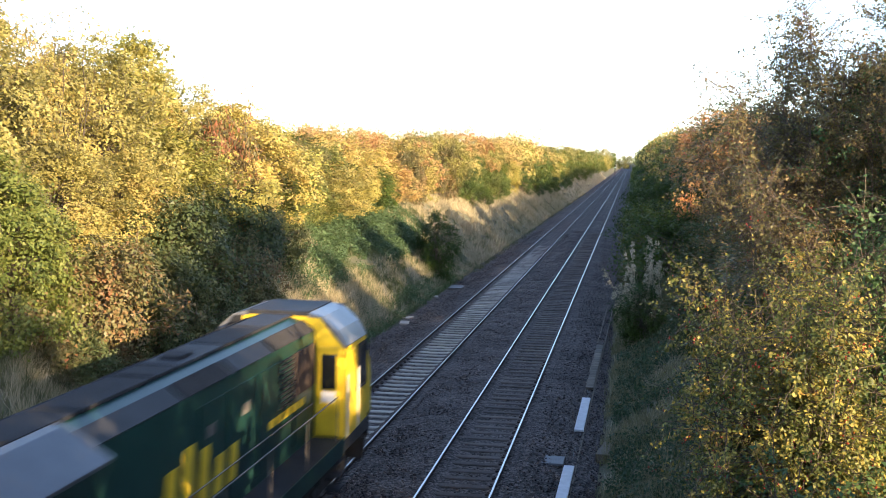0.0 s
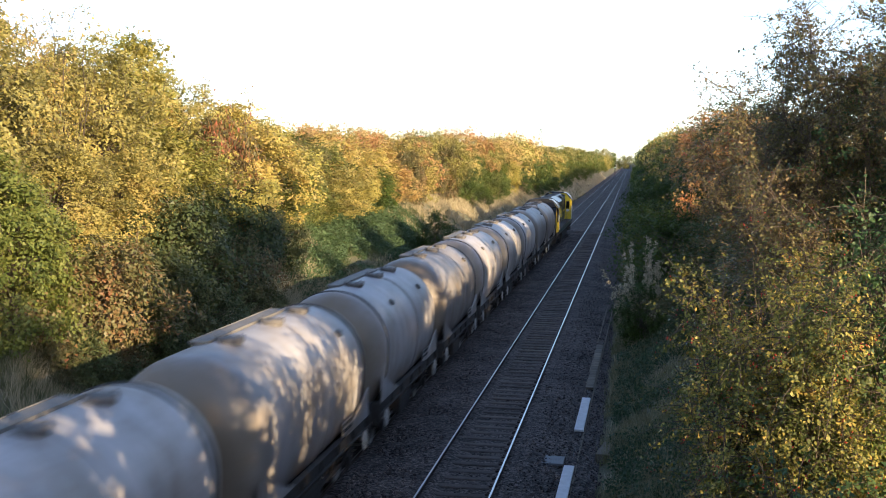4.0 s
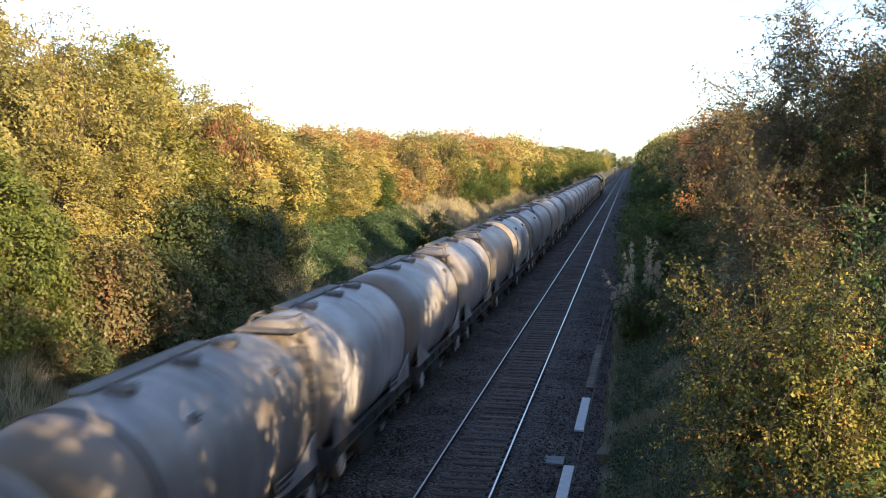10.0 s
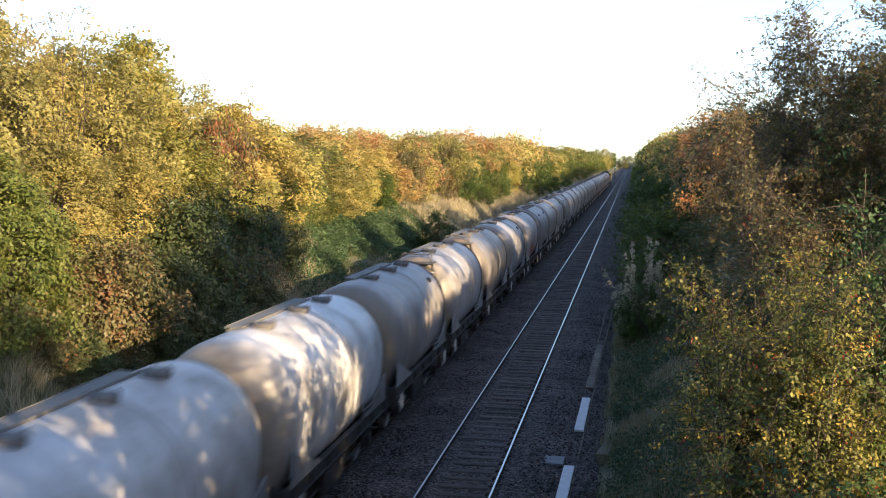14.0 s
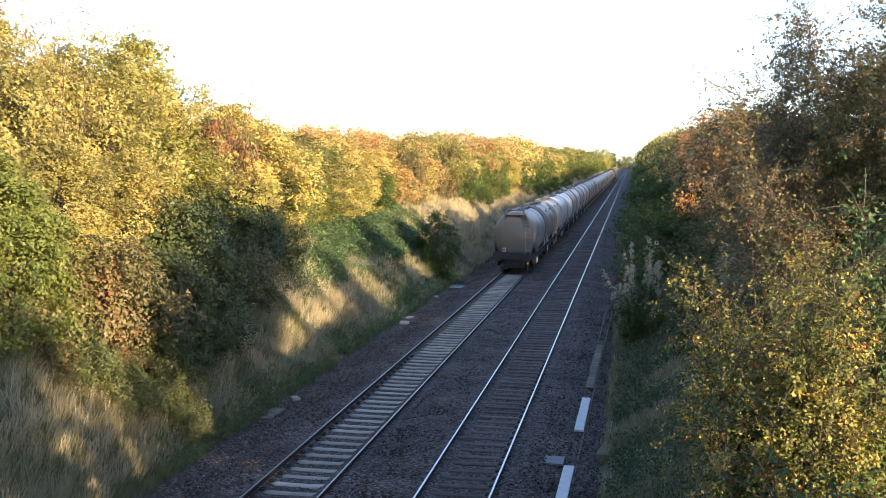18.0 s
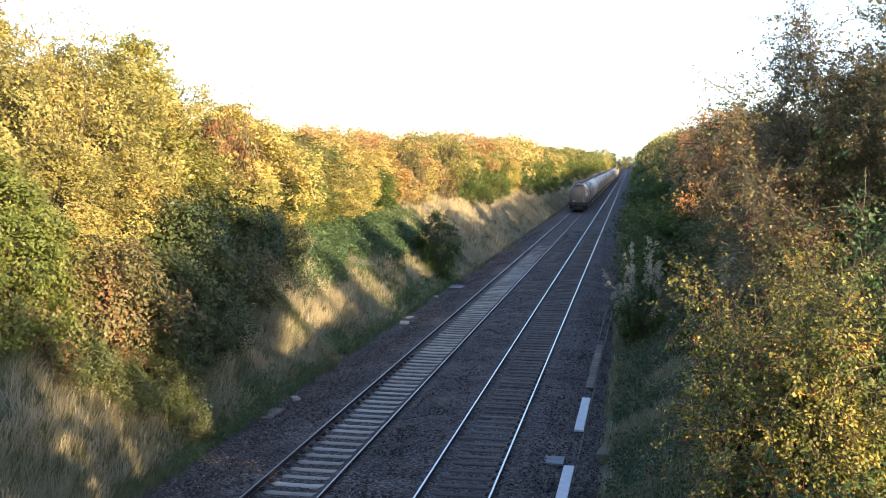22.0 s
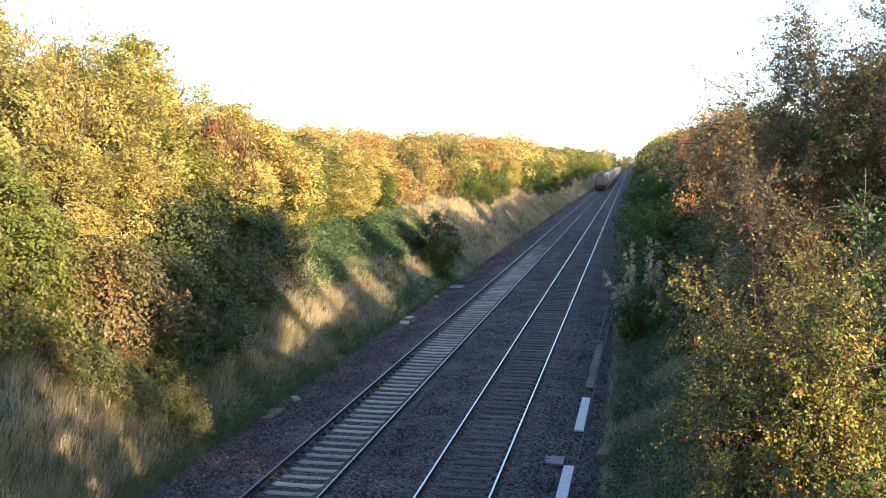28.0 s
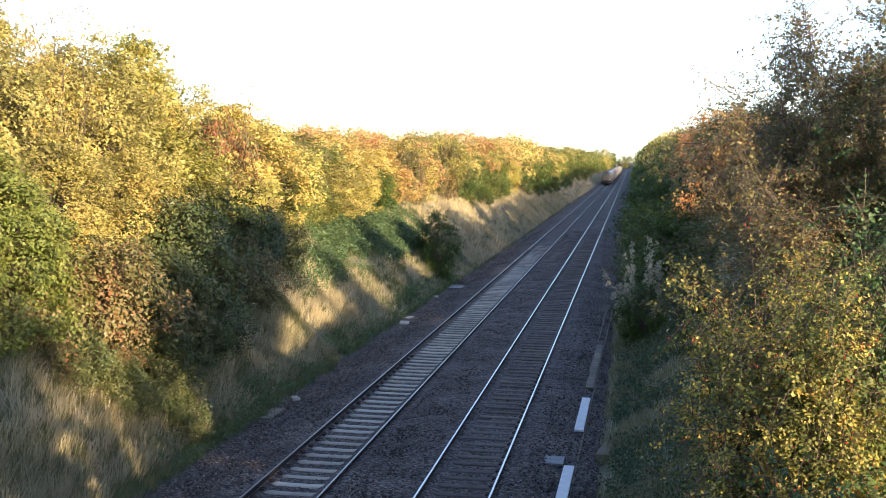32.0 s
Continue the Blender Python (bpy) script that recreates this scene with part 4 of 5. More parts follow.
M["wheel_rim"] = surface("wheel_rim", [(0.3, (0.26, 0.255, 0.24)), (0.7, (0.46, 0.45, 0.43))], 6, 0.6)
M["dark_glass"] = surface("dark_glass", [(0.3, (0.008, 0.010, 0.012)), (0.7, (0.014, 0.016, 0.018))], 2, 0.08, bump=0.0)
M["pale_paint"] = surface("pale_paint", [(0.3, (0.55, 0.56, 0.58)), (0.7, (0.75, 0.75, 0.76))], 3, 0.5)
M["red_lamp"] = surface("red_lamp", [(0.3, (0.5, 0.02, 0.01)), (0.7, (0.7, 0.05, 0.03))], 3, 0.3)
M["teal_paint"] = surface("teal_paint", [(0.3, (0.02, 0.30, 0.28)), (0.7, (0.08, 0.45, 0.40))], 4, 0.5)
M["red_paint"] = surface("red_paint", [(0.3, (0.36, 0.05, 0.04)), (0.7, (0.5, 0.12, 0.09))], 4, 0.5)
M["blue_paint"] = surface("blue_paint", [(0.3, (0.10, 0.22, 0.5)), (0.7, (0.2, 0.34, 0.62))], 4, 0.5)


def tank_material(name, stops, rough):
    """Painted steel under cement dust: dust streaks that run down, dirt round the seams, a tone for each tank."""
    m, n, l, p = nodes_of(name)
    tc, oi = n.new("ShaderNodeTexCoord"), n.new("ShaderNodeObjectInfo")
    mp = n.new("ShaderNodeMapping")
    mp.inputs["Scale"].default_value = (1.0, 2.6, 0.45)
    off = n.new("ShaderNodeVectorMath")
    off.operation = "ADD"
    l.new(tc.outputs["Object"], off.inputs[0])
    mul = maths(n, l, "MULTIPLY", oi.outputs["Random"], 57.0)
    l.new(mul, off.inputs[1])
    l.new(off.outputs[0], mp.inputs["Vector"])
    a = put(l, n, "ShaderNodeTexNoise", Vector=mp.outputs[0], Scale=1.3, Detail=8.0, Roughness=0.65)
    b = put(l, n, "ShaderNodeTexNoise", Vector=off.outputs[0], Scale=0.5, Detail=3.0)
    c = put(l, n, "ShaderNodeTexNoise", Vector=off.outputs[0], Scale=22.0, Detail=4.0)
    f = maths(n, l, "ADD", maths(n, l, "MULTIPLY", a.outputs[0], 0.6), maths(n, l, "MULTIPLY", b.outputs[0], 0.4))
    f = maths(n, l, "ADD", f, maths(n, l, "MULTIPLY", maths(n, l, "SUBTRACT", oi.outputs["Random"], 0.5), 0.25))
    l.new(ramp(n, l, f, stops), p.inputs["Base Color"])
    d = put(l, n, "ShaderNodeTexNoise", Vector=off.outputs[0], Scale=0.8, Detail=5.0, Roughness=0.7)
    mix = n.new("ShaderNodeMixRGB")
    l.new(ramp(n, l, d.outputs[0], [(0.44, (0, 0, 0)), (0.68, (0.8, 0.8, 0.8))]), mix.inputs[0])
    l.new(ramp(n, l, f, stops), mix.inputs[1])
    mix.inputs[2].default_value = (0.22, 0.17, 0.115, 1)
    l.new(mix.outputs[0], p.inputs["Base Color"])
    # brown cement and brake dust caked on the tank's ends
    sep = n.new("ShaderNodeSeparateXYZ")
    l.new(tc.outputs["Object"], sep.inputs[0])
    e = maths(n, l, "ADD", maths(n, l, "ABSOLUTE", sep.outputs[1], 0.0), maths(n, l, "MULTIPLY", a.outputs[0], 0.5))
    cake = n.new("ShaderNodeMixRGB")
    l.new(ramp(n, l, maths(n, l, "MULTIPLY", e, 0.2), [(0.74, (0, 0, 0)), (0.82, (0.55, 0.55, 0.55)), (0.87, (0.9, 0.9, 0.9))]), cake.inputs[0])
    l.new(mix.outputs[0], cake.inputs[1])
    cake.inputs[2].default_value = (0.185, 0.14, 0.09, 1)
    l.new(cake.outputs[0], p.inputs["Base Color"])
    r = maths(n, l, "ADD", maths(n, l, "MULTIPLY", a.outputs[0], 0.3), rough)
    l.new(r, p.inputs["Roughness"])
    bp = put(l, n, "ShaderNodeBump", Height=c.outputs[0], Strength=0.15, Distance=0.01)
    l.new(bp.outputs[0], p.inputs["Normal"])
    return m


M["tank"] = tank_material("tank", [(0.30, (0.10, 0.092, 0.088)), (0.47, (0.28, 0.268, 0.265)), (0.66, (0.46, 0.445, 0.445))], 0.32)
M["tank_white"] = tank_material("tank_white", [(0.25, (0.42, 0.41, 0.40)), (0.5, (0.62, 0.61, 0.60)), (0.75, (0.72, 0.72, 0.72))], 0.28)


TOP, DEEP = 3.72, 1.2  # the tanks are round above and flat-sided below


def lathe(stations, sides=40):
    """A tank lying along y: stations of (y, radius, height of its axis)."""
    verts, faces = [], []
    for y, r, c in stations:
        for k in range(sides):
            a = 2 * math.pi * k / sides
            sn, cs = math.sin(a), math.cos(a)
            if cs >= 0:
                verts.append((r * sn, y, c + r * cs))
            else:
                verts.append((r * math.copysign(abs(sn) ** 0.6, sn), y, c - r * DEEP * abs(cs) ** 0.85))
    for i in range(len(stations) - 1):
        for k in range(sides):
            j = (k + 1) % sides
            faces.append((i * sides + k, i * sides + j, (i + 1) * sides + j, (i + 1) * sides + k))
    faces.append(tuple(range(sides)))
    faces.append(tuple(reversed(range((len(stations) - 1) * sides, len(stations) * sides))))
    return verts, faces


def lathe_mesh(name, stations, mat, sides=40, angle=0.5):
    v, f = lathe(stations, sides)
    me = mesh_of(name, v, f, mat, True)
    me.set_sharp_from_angle(angle=angle)
    return me



def tank_stations():
    """Straight barrel with dished ends; the barrel swells a little towards its middle."""
    half = [(4.15, 0.25), (4.12, 0.62), (4.05, 0.90), (3.94, 1.10), (3.80, 1.22), (3.62, 1.285), (3.42, 1.305), (2.6, 1.315), (1.3, 1.325)]
    st = [(y, r, TOP - max(r, 1.305)) for y, r in half]
    return [(-y, r, c) for y, r, c in st] + [(0.0, 1.33, TOP - 1.33)] + st[::-1]


def wheel_mesh(name, rad):
    """Disc wheel with flange and hub, its axle along x, outer face towards +x."""
    prof = [(-0.06, 0.0), (-0.06, rad * 0.3), (-0.02, rad * 0.34), (-0.02, rad * 0.8), (-0.065, rad * 0.84), (-0.075, rad + 0.03), (-0.045, rad + 0.03), (-0.035, rad), (0.065, rad - 0.008), (0.065, rad * 0.85), (0.03, rad * 0.82), (0.02, rad * 0.36), (0.09, rad * 0.28), (0.10, 0.0)]
    sides = 20
    verts = [(x, r * math.cos(2 * math.pi * k / sides), r * math.sin(2 * math.pi * k / sides)) for x, r in prof for k in range(sides)]
    faces = [(i * sides + k, i * sides + (k + 1) % sides, (i + 1) * sides + (k + 1) % sides, (i + 1) * sides + k) for i in range(len(prof) - 1) for k in range(sides)]
    me = mesh_of(name, verts, faces, [M["wheel_steel"], M["white_rim"]], True)
    me.polygons.foreach_set("material_index", [1 if 8 <= i // sides <= 9 else 0 for i in range(len(faces))])
    me.set_sharp_from_angle(angle=0.6)
    return me


def bm_mesh(name, bm, mat):
    me = bpy.data.meshes.new(name)
    bm.to_mesh(me)
    bm.free()
    me.materials.append(mat)
    return me


def buffer_mesh():
    bm = rod((0, 0, 0), (0, 0.34, 0), 0.10, sides=14)
    rod((0, 0.30, 0), (0, 0.50, 0), 0.065, sides=12, bm=bm)
    rod((0, 0.50, 0), (0, 0.54, 0), 0.23, 0.22, sides=20, bm=bm)
    return bm_mesh("buffer", bm, M["frame_black"])


WM = {}


def wagon_parts():
    WM["tank"] = lathe_mesh("tank", tank_stations(), M["tank"])
    WM["tank_white"] = lathe_mesh("tank_white", tank_stations(), M["tank_white"])
    WM["strap"] = lathe_mesh("strap", [(-0.05, 1.25, TOP - 1.305), (-0.05, 1.325, TOP - 1.305), (0.05, 1.328, TOP - 1.305), (0.05, 1.25, TOP - 1.305)], M["frame_black"])
    WM["seam"] = lathe_mesh("seam", [(-0.035, 1.30, TOP - 1.328), (-0.02, 1.340, TOP - 1.328), (0.02, 1.340, TOP - 1.328), (0.035, 1.30, TOP - 1.328)], M["tank"])
    bm = box(-0.06, 0.06, -4.2, 4.2, 0.86, 0.89)
    box(-0.012, 0.012, -4.2, 4.2, 0.89, 1.11, bm=bm)
    box(-0.06, 0.06, -4.2, 4.2, 1.11, 1.14, bm=bm)
    for y in np.arange(-3.9, 4.0, 1.3):
        box(-0.05, 0.05, y - 0.01, y + 0.01, 0.89, 1.11, bm=bm)
    WM["solebar"] = bm_mesh("solebar", bm, M["frame_black"])
    WM["headstock"] = bm_mesh("headstock", box(-1.30, 1.30, -0.06, 0.06, 0.80, 1.26, bevel=0.015), M["frame_black"])
    WM["buffer"] = buffer_mesh()
    WM["wheel"] = wheel_mesh("wheel", 0.46)
    WM["axle"] = bm_mesh("axle", rod((-1.0, 0, 0), (1.0, 0, 0), 0.075, sides=10), M["frame_black"])
    bm = prism([(-0.02, 0), (0.02, 0), (0.02, 1), (-0.02, 1)], -0.01, 0.01)
    bm.clear()
    for s in (-1, 1):
        p = [bm.verts.new((x, y, z)) for x, y, z in ((-0.012, s * 0.62, 0.88), (-0.012, s * 0.2, 0.36), (-0.012, s * 0.12, 0.36), (-0.012, s * 0.16, 0.88))]
        q = [bm.verts.new((v.co.x + 0.024, v.co.y, v.co.z)) for v in p]
        bm.faces.new(p), bm.faces.new(q[::-1])
        for i in range(4):
            bm.faces.new((p[i], q[i], q[(i + 1) % 4], p[(i + 1) % 4]))
    bmesh.ops.recalc_face_normals(bm, faces=bm.faces[:])
    box(-0.06, 0.10, -0.13, 0.13, 0.34, 0.6, bevel=0.02, bm=bm)
    WM["axle_guard"] = bm_mesh("axle_guard", bm, M["frame_black"])
    bm = bmesh.new()
    for k in range(5):
        ln = 0.62 - k * 0.1
        box(-0.045, 0.045, -ln, ln, 0.62 + k * 0.018, 0.636 + k * 0.018, bm=bm)
    WM["spring"] = bm_mesh("spring", bm, M["frame_black"])
    own = bmesh.new()
    pts = [(-0.0, 0.0, 0.0), (0.0, 2.0, 0.0), (0.0, 0.05, 0.62)]
    a = [own.verts.new(v) for v in pts]
    b = [own.verts.new((0.03, *v[1:])) for v in pts]
    own.faces.new(a), own.faces.new(b[::-1])
    for i in range(3):
        own.faces.new((a[i], b[i], b[(i + 1) % 3], a[(i + 1) % 3]))
    bmesh.ops.recalc_face_normals(own, faces=own.faces[:])
    WM["gusset"] = bm_mesh("gusset", own, M["tank"])
    WM["saddle"] = bm_mesh("saddle", prism([(-1.16, -0.12), (1.16, -0.12), (1.16, 0.5), (0.85, 0.2), (0.4, 0.02), (-0.4, 0.02), (-0.85, 0.2), (-1.16, 0.5)], -0.12, 0.12), M["frame_black"])
    bm = box(-0.15, 0.15, -2.3, 2.3, 0.0, 0.025)
    for x in (-0.165, 0.15):
        box(x, x + 0.015, -2.3, 2.3, -0.01, 0.04, bm=bm)
    for y in np.arange(-2.2, 2.25, 0.88):
        box(-0.16, 0.16, y - 0.03, y + 0.03, -0.1, 0.0, bm=bm)
    WM["walkway"] = bm_mesh("walkway", bm, M["walk_grey"])
    bm = rod((0, 0, -0.05), (0, 0, 0.07), 0.20, sides=20)
    rod((0, 0, 0.07), (0, 0, 0.11), 0.235, 0.21, sides=20, bm=bm)
    for k in range(6):
        a = k * math.pi / 3
        rod((0.22 * math.cos(a), 0.22 * math.sin(a), 0.03), (0.22 * math.cos(a), 0.22 * math.sin(a), 0.15), 0.018, sides=6, bm=bm)
    WM["hatch"] = bm_mesh("hatch", bm, M["hatch_grey"])
    bend = [(0.06, 0.0, 1.16), (0.10, 0.0, 2.1), (0.05, 0.02, 2.7), (-0.10, 0.1, 3.15), (-0.28, 0.25, 3.48), (-0.42, 0.6, 3.70)]
    for name, x in (("ladder", -0.16), ("stile", 0.16)):
        verts, faces = [], []
        tube([(p[0] + x, p[1], p[2]) for p in bend], 0.022, 0.022, 6, verts, faces)
        WM[name] = mesh_of(name, verts, faces, M["tank"])
    WM["rung"] = bm_mesh("rung", rod((-0.16, 0, 0), (0.16, 0, 0), 0.018, sides=6), M["tank"])
    bm = bmesh.new()
    for a, b in (((-0.55, 0, 3.5), (-0.42, 0, 3.77)), ((-0.42, 0, 3.77), (0.42, 0, 3.77)), ((0.42, 0, 3.77), (0.55, 0, 3.5)), ((-0.42, 0, 3.77), (-0.42, 0.6, 3.77)), ((0.42, 0, 3.77), (0.42, 0.6, 3.77)), ((-0.42, 0.6, 3.77), (-0.48, 0.6, 3.5)), ((0.42, 0.6, 3.77), (0.48, 0.6, 3.5))):
        rod(a, b, 0.022, sides=6, bm=bm)
    box(-0.66, 0.66, -0.40, 0.30, 3.50, 3.54, bevel=0.01, bm=bm)
    for x in (-0.7, 0.7):
        rod((x * 0.9, -0.36, 3.52), (x * 0.8, 0.12, 3.0), 0.03, sides=6, bm=bm)
    WM["end_platform"] = bm_mesh("end_platform", bm, M["hatch_grey"])
    bm = bmesh.new()
    ring = [(0, 0.19 * math.cos(k * math.pi / 8), 0.19 * math.sin(k * math.pi / 8)) for k in range(17)]
    for p, q in zip(ring, ring[1:]):
        rod(p, q, 0.022, sides=6, bm=bm)
    for k in range(3):
        a = k * math.pi / 3
        rod((0, 0.19 * math.cos(a), 0.19 * math.sin(a)), (0, -0.19 * math.cos(a), -0.19 * math.sin(a)), 0.018, sides=5, bm=bm)
    rod((-0.09, 0, 0), (0.02, 0, 0), 0.02, sides=8, bm=bm)
    WM["brake_wheel"] = bm_mesh("brake_wheel", bm, M["white_rim"])
    bm = rod((0, 0, -0.05), (0, 0, 0.06), 0.085, sides=14)
    rod((0.0, -0.13, 0.06), (0.0, 0.13, 0.06), 0.022, sides=6, bm=bm)
    WM["inspection_port"] = bm_mesh("inspection_port", bm, M["hatch_grey"])
    bm = rod((-0.5, 0, 0.55), (0.5, 0, 0.55), 0.2, sides=14)
    WM["air_tank"] = bm_mesh("air_tank", bm, M["frame_black"])
    bm = box(-1.12, 1.12, -3.9, 3.9, 0.84, 0.88)
    for x in (-1.0, 1.0):
        box(x - 0.03, x + 0.03, -2.7, 2.7, 0.42, 0.50, bm=bm)
        for y in np.arange(-2.7, 2.8, 0.9):
            box(x - 0.025, x + 0.025, y - 0.03, y + 0.03, 0.42, 0.86, bm=bm)
        box(x - 0.2, x + 0.2, -1.2, 0.3, 0.38, 0.8, bevel=0.03, bm=bm)
    box(-0.9, 0.9, -2.9, 2.9, 0.5, 0.84, bm=bm)
    for y in (-3.9, 3.9):
        box(-0.62, 0.62, y - 0.05, y + 0.05, 0.28, 0.84, bevel=0.03, bm=bm)
    WM["brake_gear"] = bm_mesh("brake_gear", bm, M["frame_black"])
    bm = box(-0.28, 0.28, -0.4, 0.4, 0.42, 0.85, bevel=0.03)
    rod((0, 0, 0.3), (0, 0, 0.5), 0.12, sides=10, bm=bm)
    WM["discharge_valve"] = bm_mesh("discharge_valve", bm, M["frame_black"])
    bm = rod((0, 0, 0), (0, 0.3, -0.05), 0.03, sides=8)
    rod((0, 0.3, -0.05), (0, 0.42, -0.3), 0.03, sides=8, bm=bm)
    WM["coupling"] = bm_mesh("coupling", bm, M["frame_black"])
    WM["label_panel"] = bm_mesh("label_panel", box(0, 0.012, -0.45, 0.45, 0, 0.3), M["tank"])
    bm = bmesh.new()
    for z in (0.08, 0.2):
        for k in range(4):
            box(0.012, 0.016, -0.42 + k * 0.21, -0.42 + k * 0.21 + 0.15, z, z + 0.07, bm=bm)
    WM["label_bars"] = bm_mesh("label_bars", bm, M["roof_dark"])


wagon_parts()


def at(ob, x=0.0, y=0.0, z=0.0, rz=0.0, sx=1.0):
    ob.matrix_basis = pose(x, y, z, 0, 0, rz) @ Matrix.Diagonal((sx, 1, 1, 1))
    return ob


AXLE = 2.95


def make_wagon(variant):
    """A two-axle cement tank wagon, 9.36 over buffers, its origin on the rails at its middle."""
    lab = {"grey": "dusty grey two-axle cement tank wagon", "white": "whitish two-axle cement tank wagon with clean paint", "graffiti": "grey cement tank wagon with teal and red scrawls",
           "rust": "grey cement tank wagon with red-brown painted scrawls", "strap": "dusty grey cement tank wagon with dark strap round its tank", "ladder": "grey cement tank wagon with an end ladder and platform"}[variant]
    w = holder("tank_wagon", lab, "tank wagon", group="wagons of the cement train")
    tank = part("tank", WM["tank_white" if variant == "white" else "tank"], None, w, "whitish dusty steel tank" if variant == "white" else "dusty grey steel tank")
    at(part("seam", WM["seam"], None, tank), 0, 0.55)
    if variant != "white":
        at(part("strap", WM["strap"], None, tank, "dark steel strap"), 0, -3.35 if variant in ("strap", "graffiti") else 3.35)
    for s in (-1, 1):
        at(part("solebar", WM["solebar"], None, w), s * 1.24, 0, 0.1)
        at(part("headstock", WM["headstock"], None, w), 0, s * 4.12)
        at(part("saddle", WM["saddle"], None, w), 0, s * 3.0, 1.0)
        for e in (-1, 1):
            at(part("buffer", WM["buffer"], None, w), s * 0.86, e * 4.13, 1.03, 0 if e > 0 else 180)
            at(part("wheel", WM["wheel"], None, w, "wheel with pale rim"), s * 0.775, e * AXLE, 0.46, 0 if s > 0 else 180)
            at(part("axle_guard", WM["axle_guard"], None, w), s * 1.06, e * AXLE)
            at(part("spring", WM["spring"], None, w), s * 1.06, e * AXLE, 0.0)
            g = part("gusset", WM["gusset"], None, w)
            g.matrix_basis = Matrix.Translation((s * 1.27, e * 3.95, 1.24)) @ Matrix.Diagonal((1, -e, 1, 1))
        at(part("axle", WM["axle"], None, w), 0, s * AXLE, 0.46)
        at(part("coupling", WM["coupling"], None, w), 0, s * 4.19, 1.0, 0 if s > 0 else 180)
    wk = at(part("walkway", WM["walkway"], None, w, "grey steel roof walkway"), -0.3, 0, TOP + 0.0)
    for y in (-2.0, 0.4, 2.2):
        at(part("hatch", WM["hatch"], None, w, "round filling hatch"), 0.16, y, TOP - 0.03)
    for s in (-1, 1):
        at(part("brake_wheel", WM["brake_wheel"], None, w, "white brake handwheel"), s * 1.33, -3.5, 0.80, 0 if s > 0 else 180)
        if variant in ("strap", "rust", "grey"):
            at(part("brake_wheel", WM["brake_wheel"], None, w, "white brake handwheel"), s * 1.33, 3.5, 0.80, 0 if s > 0 else 180)
        for y in {"grey": (2.3,), "strap": (-1.5, 2.3), "graffiti": (1.2,)}.get(variant, ()):
            ip = part("inspection_port", WM["inspection_port"], None, tank, "dark inspection port")
            a = s * 0.85
            rr = 1.33 - 0.006 * abs(y)
            ip.matrix_basis = Matrix.Translation((rr * math.sin(a), y, TOP - rr + rr * math.cos(a))) @ Matrix.Rotation(a, 4, "Y")
    if variant == "ladder":
        lad = at(part("ladder", WM["ladder"], None, w, "dusty steel ladder"), 0.75, -4.2, 0)
        part("stile", WM["stile"], None, lad)
        for z in np.arange(1.4, 3.3, 0.26):
            at(part("rung", WM["rung"], None, lad), float(np.interp(z, (1.16, 2.1, 2.7, 3.15, 3.48), (0.06, 0.10, 0.05, -0.10, -0.28))), float(np.interp(z, (2.1, 2.7, 3.15, 3.48), (0.0, 0.02, 0.1, 0.25))), float(z))
        at(part("end_platform", WM["end_platform"], None, w), 0, -3.85)
    at(part("brake_gear", WM["brake_gear"], None, w), 0, 0)
    at(part("air_tank", WM["air_tank"], None, w), 0, 1.2)
    at(part("discharge_valve", WM["discharge_valve"], None, w), 0, -0.4)
    lp = at(part("label_panel", WM["label_panel"], None, w, "grey notice panel"), 1.31, 1.9, 1.3)
    tagged(part("label_bars", WM["label_bars"], None, lp), kind="stuff")
    if variant in ("graffiti", "rust"):
        r = random.Random(3 if variant == "graffiti" else 4)
        for k in range(9 if variant == "graffiti" else 5):
            own = bmesh.new()
            mat = (M["teal_paint"] if k % 3 else M["red_paint"]) if variant == "graffiti" else M["red_paint"]
            y0, a0 = -1.3 + k * 0.42 + r.uniform(-0.1, 0.1), r.uniform(2.15, 2.4)
            rows = []
            for i in range(9):
                u = i / 8
                yy = y0 + 0.35 * math.sin(u * 5 + k) * u
                aa = a0 - 0.55 * u
                wd = 0.05 + 0.07 * math.sin(u * 3.1)
                pair = []
                for dy in (-wd, wd):
                    rr = 1.33 - 0.006 * abs(yy + dy)
                    pair.append(own.verts.new(((rr + 0.02) * math.sin(aa) ** 0.6, yy + dy, TOP - rr - (rr * DEEP + 0.02) * abs(math.cos(aa)) ** 0.85)))
                rows.append(pair)
            for p, q in zip(rows, rows[1:]):
                own.faces.new((p[0], p[1], q[1], q[0]))
            part("paint_scrawl", own, mat, tank, "sprayed paint scrawl")
    return w


